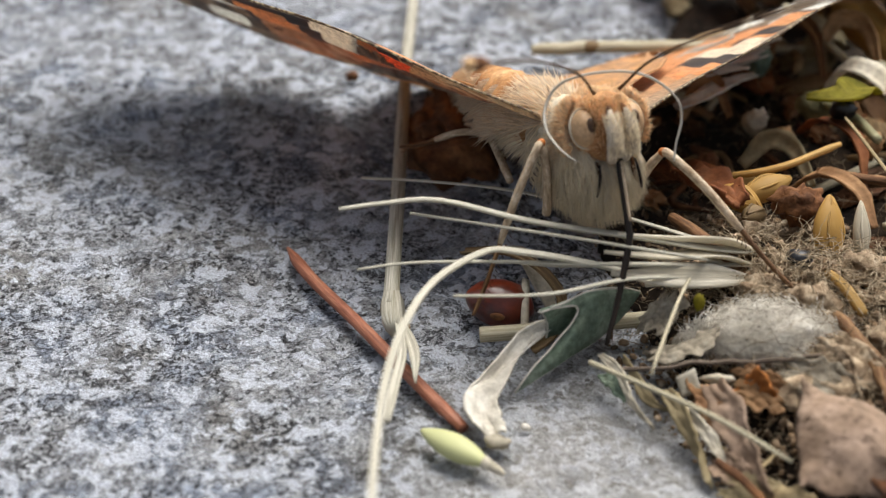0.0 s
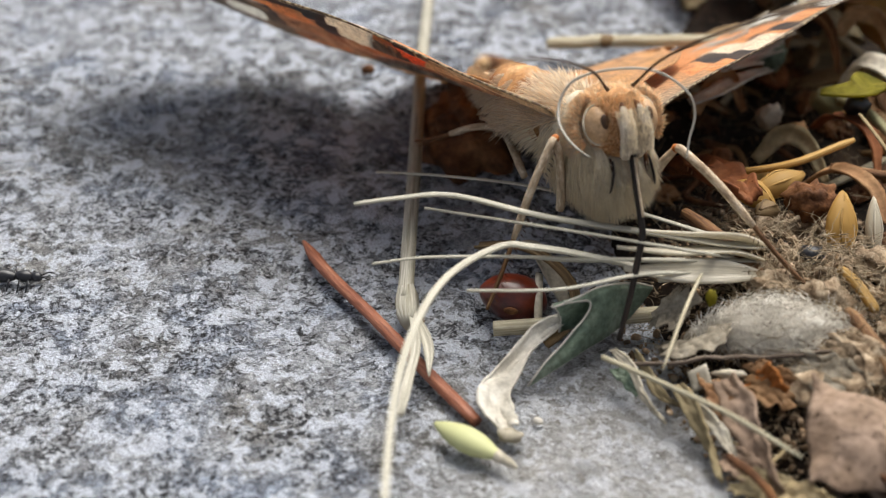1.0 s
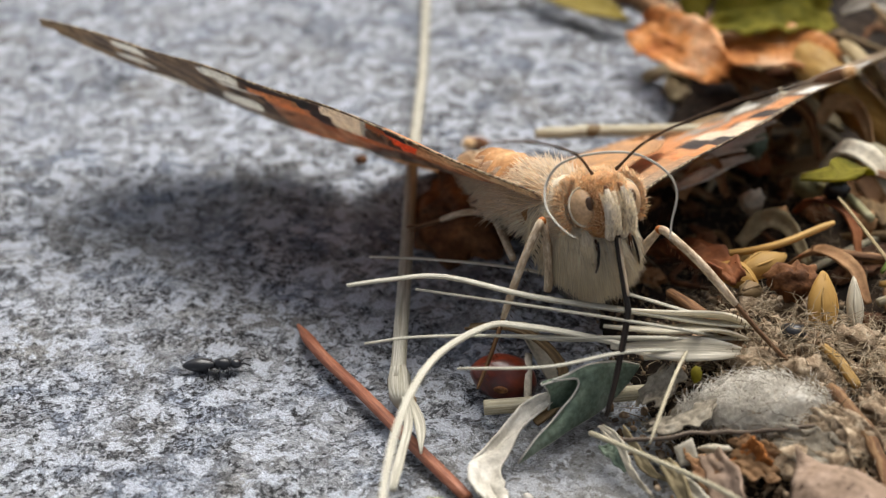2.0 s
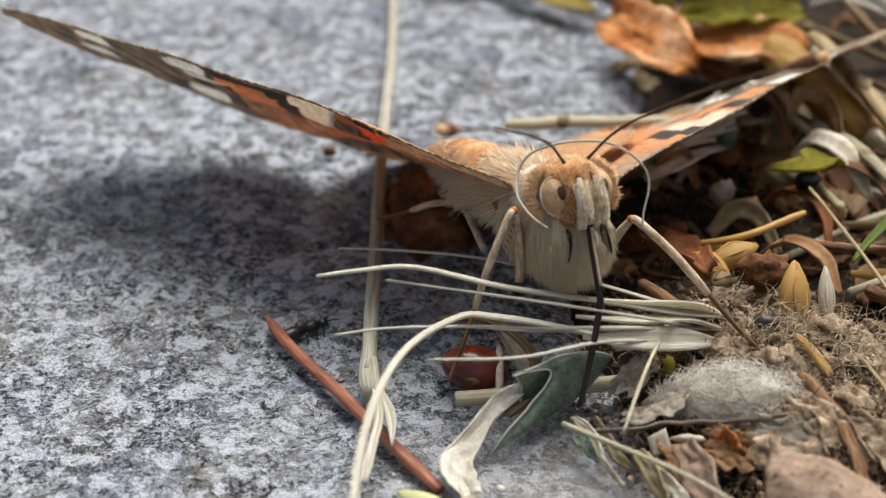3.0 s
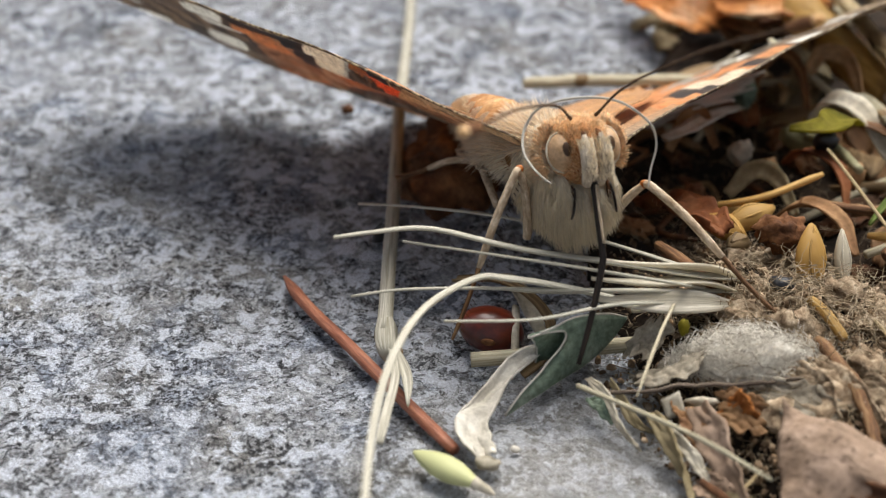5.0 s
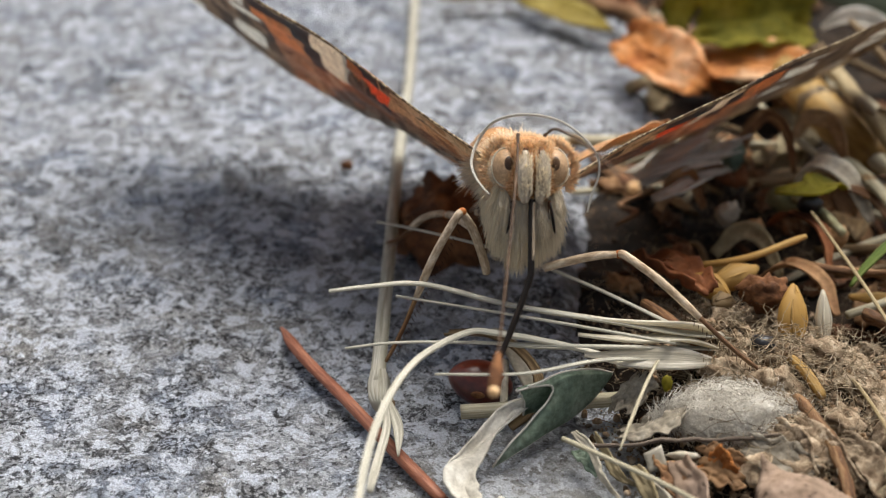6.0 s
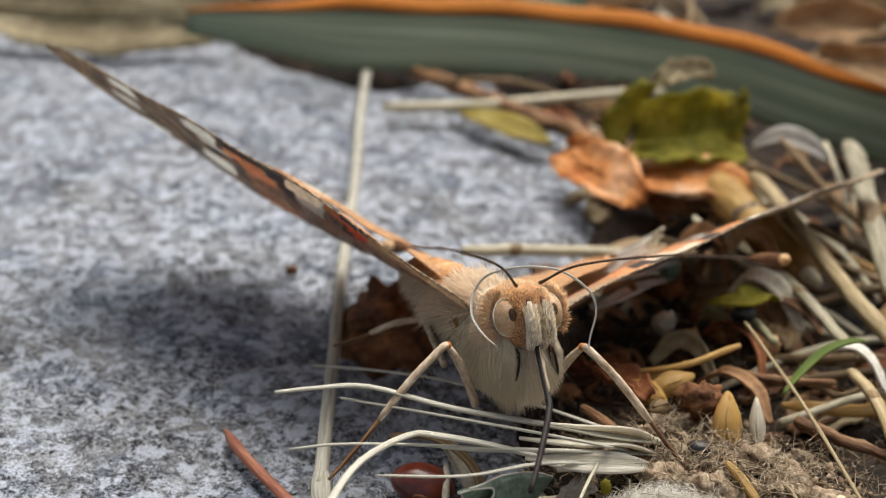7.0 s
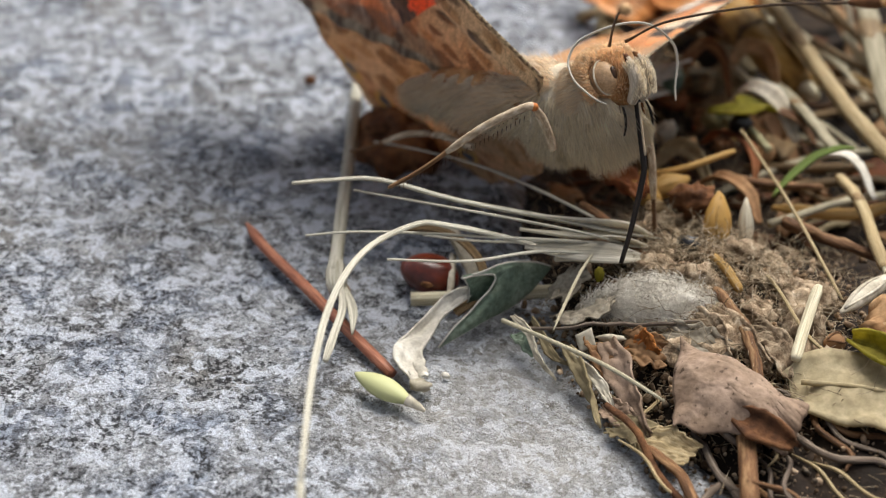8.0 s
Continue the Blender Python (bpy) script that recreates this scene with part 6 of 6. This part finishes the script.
def motions():
    body = [
        (0, pose(0.00497, -0.00350, 0.00826, -30.00, -0.00, 23.00)),
        (2.8, pose(0.00497, -0.00350, 0.00826, -30.00, -0.00, 23.00)),
        (3.5, pose(0.00497, -0.00350, 0.00826, -30.00, -0.00, 23.00)),
        (4.7, pose(0.00497, -0.00350, 0.00826, -30.00, -0.00, 23.00)),
        (5.8, pose(0.00296, -0.00350, 0.01001, -34.02, 1.66, 4.88)),
        (6, pose(0.00299, -0.00350, 0.01020, -34.02, 1.66, 4.88)),
        (6.5, pose(0.00486, -0.00350, 0.01019, -33.00, -0.00, 17.00)),
        (6.8, pose(0.00522, -0.00350, 0.00852, -30.00, -0.00, 19.00)),
        (7, pose(0.00514, -0.00350, 0.00853, -30.00, -0.00, 20.00)),
        (7.3, pose(0.00605, -0.00350, 0.00813, -30.00, -0.00, 23.00)),
        (7.5, pose(0.00653, -0.00350, 0.00867, -31.00, -0.00, 28.00)),
        (7.6, pose(0.00619, -0.00350, 0.00863, -32.00, -0.00, 31.00)),
        (7.8, pose(0.00768, -0.00350, 0.00951, -36.07, 3.24, 36.65)),
        (8, pose(0.00858, -0.00350, 0.01043, -36.07, 3.24, 42.65)),
    ]
    walk(BUTTERFLY, body)
    walk(LOOP, body)
    left = [
        (0, pose(-0.00160, 0.00242, 0.00098, -160.37, -27.75, 127.86)),
        (2.8, pose(-0.00160, 0.00242, 0.00098, -160.37, -27.75, 127.86)),
        (3.5, pose(-0.00160, 0.00242, 0.00098, -160.37, -27.75, 127.86)),
        (4.7, pose(-0.00160, 0.00242, 0.00098, -160.37, -27.75, 127.86)),
        (5.8, pose(-0.00160, 0.00242, 0.00098, -163.34, -29.68, 143.09)),
        (6, pose(-0.00160, 0.00242, 0.00098, -159.24, -32.33, 140.77)),
        (6.5, pose(-0.00160, 0.00242, 0.00098, -150.35, -38.35, 127.43)),
        (6.8, pose(-0.00160, 0.00242, 0.00098, -154.40, -35.24, 127.58)),
        (7, pose(-0.00160, 0.00242, 0.00098, -154.34, -35.42, 125.69)),
        (7.3, pose(-0.00160, 0.00242, 0.00098, -154.33, -34.53, 123.67)),
        (7.5, pose(-0.00160, 0.00242, 0.00098, -137.13, -45.10, 112.40)),
        (7.6, pose(-0.00160, 0.00242, 0.00098, -132.89, -46.84, 106.48)),
        (7.8, pose(-0.00160, 0.00242, 0.00098, -134.78, -47.28, 104.43)),
        (8, pose(-0.00160, 0.00242, 0.00098, -125.56, -56.85, 103.92)),
    ]
    walk(WINGS[0], left)
    walk(WINGS[2], [(t, m @ next(h for e, h in HIND if t <= e)) for t, m in left])
    right = [
        (0, pose(0.00185, 0.00149, -0.00009, -5.71, -10.96, 25.44)),
        (2.8, pose(0.00185, 0.00149, -0.00009, -5.71, -10.96, 25.44)),
        (3.5, pose(0.00185, 0.00149, -0.00009, -5.71, -10.96, 25.44)),
        (4.7, pose(0.00185, 0.00149, -0.00009, -5.71, -10.96, 25.44)),
        (5.8, pose(0.00185, 0.00149, -0.00009, -12.66, -22.25, 35.95)),
        (6, pose(0.00185, 0.00149, -0.00009, -14.01, -23.76, 30.13)),
        (6.5, pose(0.00185, 0.00149, -0.00009, -11.00, -18.59, 19.94)),
        (6.8, pose(0.00185, 0.00149, -0.00009, -6.63, -9.53, 22.94)),
        (7, pose(0.00185, 0.00149, -0.00009, -7.63, -11.26, 21.85)),
        (7.3, pose(0.00185, 0.00149, -0.00009, -3.71, -7.91, 18.80)),
        (7.5, pose(0.00185, 0.00149, -0.00009, -10.62, -11.82, 25.95)),
        (7.6, pose(0.00185, 0.00149, -0.00009, -6.46, -9.06, 27.08)),
        (7.8, pose(0.00185, 0.00149, -0.00009, 1.18, -6.47, 19.72)),
        (8, pose(0.00185, 0.00149, -0.00009, -2.75, -10.56, 8.67)),
    ]
    walk(WINGS[1], right)
    walk(WINGS[3], [(t, m @ HIND_R) for t, m in right])
    walk(LEGS[0][0], [
        (0, pose(-0.00185, 0.00163, -0.00017, -82.50, 56.92, 141.17)),
        (2.8, pose(-0.00185, 0.00163, -0.00017, -82.50, 56.92, 141.17)),
        (3.5, pose(-0.00185, 0.00163, -0.00017, -82.50, 56.92, 141.17)),
        (4.7, pose(-0.00185, 0.00163, -0.00017, -82.50, 56.92, 141.17)),
        (5.8, pose(-0.00235, 0.00164, -0.00116, -67.73, 62.89, 178.50)),
        (6, pose(-0.00237, 0.00180, -0.00139, -95.37, 54.41, 134.02)),
        (6.5, pose(-0.00307, 0.00272, -0.00150, -60.17, 45.21, 170.73)),
        (6.8, pose(-0.00282, 0.00210, -0.00064, -54.08, 39.81, 171.15)),
        (7, pose(-0.00265, 0.00213, -0.00070, -54.08, 39.88, 170.67)),
        (7.3, pose(-0.00224, 0.00185, -0.00021, -51.43, 30.08, 165.53)),
        (7.5, pose(-0.00279, 0.00190, -0.00028, -54.99, 28.38, 142.45)),
        (7.6, pose(-0.00255, 0.00158, -0.00030, -53.71, 24.89, 141.43)),
        (7.8, pose(-0.00326, 0.00066, 0.00005, -52.45, 15.16, 128.73)),
        (8, pose(-0.00475, 0.00023, -0.00025, -45.63, 8.46, 118.90)),
    ])
    walk(LEGS[0][1], [
        (0, pose(-0.00185, 0.00163, -0.00017, 110.83, 63.48, 75.74)),
        (2.8, pose(-0.00185, 0.00163, -0.00017, 110.83, 63.48, 75.74)),
        (3.5, pose(-0.00185, 0.00163, -0.00017, 110.83, 63.48, 75.74)),
        (4.7, pose(-0.00185, 0.00163, -0.00017, 110.83, 63.48, 75.74)),
        (5.8, pose(-0.00235, 0.00164, -0.00116, 57.03, 48.89, 58.20)),
        (6, pose(-0.00237, 0.00180, -0.00139, 54.51, 47.28, 54.25)),
        (6.5, pose(-0.00307, 0.00272, -0.00150, 44.54, 43.24, 10.23)),
        (6.8, pose(-0.00282, 0.00210, -0.00064, 58.76, 55.98, 34.45)),
        (7, pose(-0.00265, 0.00213, -0.00070, 62.96, 57.97, 37.14)),
        (7.3, pose(-0.00224, 0.00185, -0.00021, 88.90, 63.83, 57.09)),
        (7.5, pose(-0.00279, 0.00190, -0.00028, 66.54, 58.05, 40.45)),
        (7.6, pose(-0.00255, 0.00158, -0.00030, 71.15, 56.84, 53.35)),
        (7.8, pose(-0.00326, 0.00066, 0.00005, 57.62, 46.18, 53.08)),
        (8, pose(-0.00475, 0.00023, -0.00025, 42.44, 32.75, 40.42)),
    ])
    walk(LEGS[1][0], [
        (0, pose(0.00239, 0.00061, -0.00135, 44.72, 56.64, -35.33)),
        (2.8, pose(0.00239, 0.00061, -0.00135, 44.72, 56.64, -35.33)),
        (3.5, pose(0.00239, 0.00061, -0.00135, 44.72, 56.64, -35.33)),
        (4.7, pose(0.00239, 0.00061, -0.00135, 44.72, 56.64, -35.33)),
        (5.8, pose(0.00390, 0.00251, -0.00286, 51.48, 39.90, -17.16)),
        (6, pose(0.00385, 0.00257, -0.00294, 51.52, 40.82, -17.49)),
        (6.5, pose(0.00317, 0.00152, -0.00258, 70.40, 58.66, 0.03)),
        (6.8, pose(0.00247, 0.00086, -0.00150, 55.64, 56.63, -17.37)),
        (7, pose(0.00253, 0.00080, -0.00152, 56.35, 56.99, -16.88)),
        (7.3, pose(0.00205, 0.00068, -0.00119, 66.17, 59.87, -5.89)),
        (7.5, pose(0.00181, 0.00073, -0.00132, 75.08, 65.08, -1.95)),
        (7.6, pose(0.00210, 0.00052, -0.00145, 90.00, 55.91, 27.43)),
        (7.8, pose(0.00190, 0.00068, -0.00152, 120.78, 55.29, 46.09)),
        (8, pose(0.00162, 0.00085, -0.00168, 168.89, 62.15, 65.61)),
    ])
    walk(LEGS[1][1], [
        (0, pose(0.00239, 0.00061, -0.00135, -23.45, 37.42, 110.47)),
        (2.8, pose(0.00239, 0.00061, -0.00135, -23.45, 37.42, 110.47)),
        (3.5, pose(0.00239, 0.00061, -0.00135, -23.45, 37.42, 110.47)),
        (4.7, pose(0.00239, 0.00061, -0.00135, -23.45, 37.42, 110.47)),
        (5.8, pose(0.00390, 0.00251, -0.00286, -34.65, 10.11, 168.48)),
        (6, pose(0.00385, 0.00257, -0.00294, -34.49, 8.64, 169.54)),
        (6.5, pose(0.00317, 0.00152, -0.00258, -30.65, 17.88, 138.40)),
        (6.8, pose(0.00247, 0.00086, -0.00150, -26.72, 37.43, 114.45)),
        (7, pose(0.00253, 0.00080, -0.00152, -26.17, 36.26, 115.02)),
        (7.3, pose(0.00205, 0.00068, -0.00119, -19.63, 41.57, 103.41)),
        (7.5, pose(0.00181, 0.00073, -0.00132, -12.33, 40.82, 97.68)),
        (7.6, pose(0.00210, 0.00052, -0.00145, -17.95, 35.88, 103.62)),
        (7.8, pose(0.00190, 0.00068, -0.00152, -27.34, 37.16, 99.69)),
        (8, pose(0.00162, 0.00085, -0.00168, -16.80, 36.86, 93.21)),
    ])
    walk(LEGS[2][0], [
        (0, pose(-0.00073, 0.00949, 0.00048, -36.22, -2.97, 128.48)),
        (2.8, pose(-0.00073, 0.00949, 0.00048, -36.22, -2.97, 128.48)),
        (3.5, pose(-0.00073, 0.00949, 0.00048, -36.22, -2.97, 128.48)),
        (4.7, pose(-0.00073, 0.00949, 0.00048, -36.22, -2.97, 128.48)),
        (5.8, pose(-0.00211, 0.00941, -0.00014, -44.73, 11.34, 126.30)),
        (6, pose(-0.00236, 0.00973, -0.00058, -44.14, 11.78, 124.53)),
        (6.5, pose(-0.00127, 0.00954, 0.00042, -52.39, 20.68, 166.55)),
        (6.8, pose(-0.00105, 0.00929, 0.00049, -45.37, 6.97, 149.49)),
        (7, pose(-0.00103, 0.00936, 0.00050, -44.08, 6.11, 143.88)),
        (7.3, pose(-0.00112, 0.00964, 0.00054, -42.40, 0.91, 142.79)),
        (7.5, pose(-0.00054, 0.00981, 0.00073, -46.19, 2.89, 159.03)),
        (7.6, pose(-0.00000, 0.00980, 0.00083, -45.68, -0.68, 151.59)),
        (7.8, pose(0.00008, 0.01116, 0.00086, -49.55, -6.07, 149.89)),
        (8, pose(0.00007, 0.01243, 0.00074, -37.35, -8.70, 116.31)),
    ])
    walk(LEGS[2][1], [
        (0, pose(-0.00073, 0.00949, 0.00048, -6.16, 28.98, -102.39)),
        (2.8, pose(-0.00073, 0.00949, 0.00048, -6.16, 28.98, -102.39)),
        (3.5, pose(-0.00073, 0.00949, 0.00048, -6.16, 28.98, -102.39)),
        (4.7, pose(-0.00073, 0.00949, 0.00048, -6.16, 28.98, -102.39)),
        (5.8, pose(-0.00211, 0.00941, -0.00014, 7.42, 21.39, -79.92)),
        (6, pose(-0.00236, 0.00973, -0.00058, 9.37, 13.57, -77.02)),
        (6.5, pose(-0.00127, 0.00954, 0.00042, -2.04, 28.33, -93.73)),
        (6.8, pose(-0.00105, 0.00929, 0.00049, -3.91, 30.94, -97.83)),
        (7, pose(-0.00103, 0.00936, 0.00050, -3.94, 30.48, -97.89)),
        (7.3, pose(-0.00112, 0.00964, 0.00054, -2.98, 29.17, -95.96)),
        (7.5, pose(-0.00054, 0.00981, 0.00073, -7.23, 29.54, -104.14)),
        (7.6, pose(-0.00000, 0.00980, 0.00083, -11.20, 29.70, -111.50)),
        (7.8, pose(0.00008, 0.01116, 0.00086, -6.94, 23.63, -107.04)),
        (8, pose(0.00007, 0.01243, 0.00074, -5.07, 18.72, -103.71)),
    ])
    walk(FEELERS[0], [
        (0, pose(-0.00050, -0.00060, 0.00120, -21.48, -5.73, -130.42)),
        (2.8, pose(-0.00050, -0.00060, 0.00120, -21.48, -5.73, -130.42)),
        (3.5, pose(-0.00050, -0.00060, 0.00120, -21.48, -5.73, -130.42)),
        (4.7, pose(-0.00050, -0.00060, 0.00120, -21.48, -5.73, -130.42)),
        (5.8, pose(-0.00050, -0.00060, 0.00120, -16.07, 45.95, -102.59)),
        (6, pose(-0.00050, -0.00060, 0.00120, -16.07, 48.30, -103.01)),
        (6.1, pose(-0.00050, -0.00060, 0.00120, -21.00, 9.54, -117.41)),
        (6.3, pose(-0.00050, -0.00060, 0.00120, -21.00, -2.46, -131.30)),
        (6.5, pose(-0.00050, -0.00060, 0.00120, -21.96, -2.42, -127.36)),
        (6.8, pose(-0.00050, -0.00060, 0.00120, -16.07, 31.29, -123.44)),
        (7, pose(-0.00050, -0.00060, 0.00120, -21.38, -6.32, -129.85)),
        (7.3, pose(-0.00050, -0.00060, 0.00120, -20.24, -6.14, -127.12)),
        (7.5, pose(-0.00050, -0.00060, 0.00120, -23.12, -6.84, -131.89)),
        (7.6, pose(-0.00050, -0.00060, 0.00120, -24.46, -6.86, -133.09)),
        (7.8, pose(-0.00050, -0.00060, 0.00120, -25.03, -2.26, -134.05)),
        (8, pose(-0.00050, -0.00060, 0.00120, -24.44, 0.10, -133.93)),
    ])
    walk(FEELERS[1], [
        (0, pose(0.00050, -0.00060, 0.00120, 4.71, -5.56, -82.30)),
        (2.8, pose(0.00050, -0.00060, 0.00120, 4.71, -5.56, -82.30)),
        (3.5, pose(0.00050, -0.00060, 0.00120, 4.71, -5.56, -82.30)),
        (4.7, pose(0.00050, -0.00060, 0.00120, 4.71, -5.56, -82.30)),
        (5.8, pose(0.00050, -0.00060, 0.00120, 13.00, 8.59, -79.42)),
        (6, pose(0.00050, -0.00060, 0.00120, 12.00, 16.57, -86.76)),
        (6.1, pose(0.00050, -0.00060, 0.00120, 12.00, 10.59, -78.94)),
        (6.3, pose(0.00050, -0.00060, 0.00120, 12.00, 4.33, -81.78)),
        (6.5, pose(0.00050, -0.00060, 0.00120, 9.73, 3.55, -74.11)),
        (6.8, pose(0.00050, -0.00060, 0.00120, -6.25, 7.10, -101.63)),
        (7, pose(0.00050, -0.00060, 0.00120, 7.69, 3.04, -76.08)),
        (7.3, pose(0.00050, -0.00060, 0.00120, 7.68, 3.05, -76.10)),
        (7.5, pose(0.00050, -0.00060, 0.00120, 5.04, 3.79, -81.24)),
        (7.6, pose(0.00050, -0.00060, 0.00120, 4.24, 5.73, -82.79)),
        (7.8, pose(0.00050, -0.00060, 0.00120, 5.15, 10.00, -87.62)),
        (8, pose(0.00050, -0.00060, 0.00120, 0.41, 10.59, -94.86)),
    ])
    walk(PROBOSCIS, [
        (0, pose(-0.00000, -0.00060, -0.00120, -153.84, 73.10, -173.54)),
        (2.8, pose(-0.00000, -0.00060, -0.00120, -153.84, 73.10, -173.54)),
        (3.5, pose(-0.00000, -0.00060, -0.00120, -153.84, 73.10, -173.54)),
        (4.7, pose(-0.00000, -0.00060, -0.00120, -153.84, 73.10, -173.54)),
        (5.8, pose(0.00000, -0.00060, -0.00120, -172.04, 78.43, -177.14)),
        (6, pose(0.00000, -0.00060, -0.00120, -177.08, 76.60, 177.89)),
        (6.5, pose(0.00000, -0.00060, -0.00120, -170.73, 73.08, 174.93)),
        (6.8, pose(-0.00000, -0.00060, -0.00120, -132.67, 66.03, -148.90)),
        (7, pose(-0.00000, -0.00060, -0.00120, -110.85, 49.21, -126.51)),
        (7.3, pose(-0.00000, -0.00060, -0.00120, -149.17, 71.54, -168.79)),
        (7.5, pose(0.00000, -0.00060, -0.00120, 136.05, 71.34, 109.84)),
        (7.6, pose(-0.00000, -0.00060, -0.00120, 143.69, 70.96, 115.01)),
        (7.8, pose(0.00000, -0.00060, -0.00120, -178.48, 70.50, 149.16)),
        (8, pose(0.00000, -0.00060, -0.00120, -177.65, 65.45, 144.60)),
    ])
    walk(AWN_SWING, [
        (0, pose(0.00913, -0.00338, 0.00330, 0.00, 3.82, 154.14)),
        (2.8, pose(0.00913, -0.00338, 0.00330, 0.00, 3.82, 154.14)),
        (3.5, pose(0.00913, -0.00338, 0.00330, 0.00, 3.82, 154.14)),
        (4.7, pose(0.00913, -0.00338, 0.00330, 0.00, 3.82, 154.14)),
        (5.8, pose(0.00913, -0.00338, 0.00330, 0.00, 0.36, 147.34)),
        (6, pose(0.00913, -0.00338, 0.00330, 0.00, -0.50, 146.38)),
        (6.5, pose(0.00913, -0.00338, 0.00330, 0.00, -1.39, 144.51)),
        (6.8, pose(0.00913, -0.00338, 0.00330, 0.00, 5.95, 149.70)),
        (7, pose(0.00913, -0.00338, 0.00330, -0.00, 6.09, 149.39)),
        (7.3, pose(0.00913, -0.00338, 0.00330, 0.00, 10.43, 148.57)),
        (7.5, pose(0.00913, -0.00338, 0.00330, 0.00, 9.98, 147.65)),
        (7.6, pose(0.00913, -0.00338, 0.00330, 0.00, 8.85, 149.67)),
        (7.8, pose(0.00913, -0.00338, 0.00330, 0.00, 8.84, 141.49)),
        (8, pose(0.00913, -0.00338, 0.00330, 0.00, 5.93, 136.22)),
    ])
    def at(x, y, turn):
        return pose(x * U, y * U, (stone_z(x, y) + 0.004) * U, 0, 0, turn)
    walk(INSECT, [(0, at(-2.85, -0.12, -3)), (0.5, at(-2.35, -0.15, -3)), (1.0, at(-1.876, -0.181, -4)), (1.5, at(-1.388, -0.21, 2)), (2.1, at(-1.0, -0.2, 5)), (2.8, at(-0.67, -0.1, 28)), (3.0, at(-0.573, 0.03, 35)),
                  (3.5, at(-0.472, 0.121, 48)), (4.0, at(-0.39, 0.21, 60)), (4.5, at(-0.36, 0.34, 72)), (5.3, at(-0.28, 0.62, 60)), (6.5, at(0.0, 0.95, 40)), (8.0, at(0.35, 1.15, 20))])


motions()
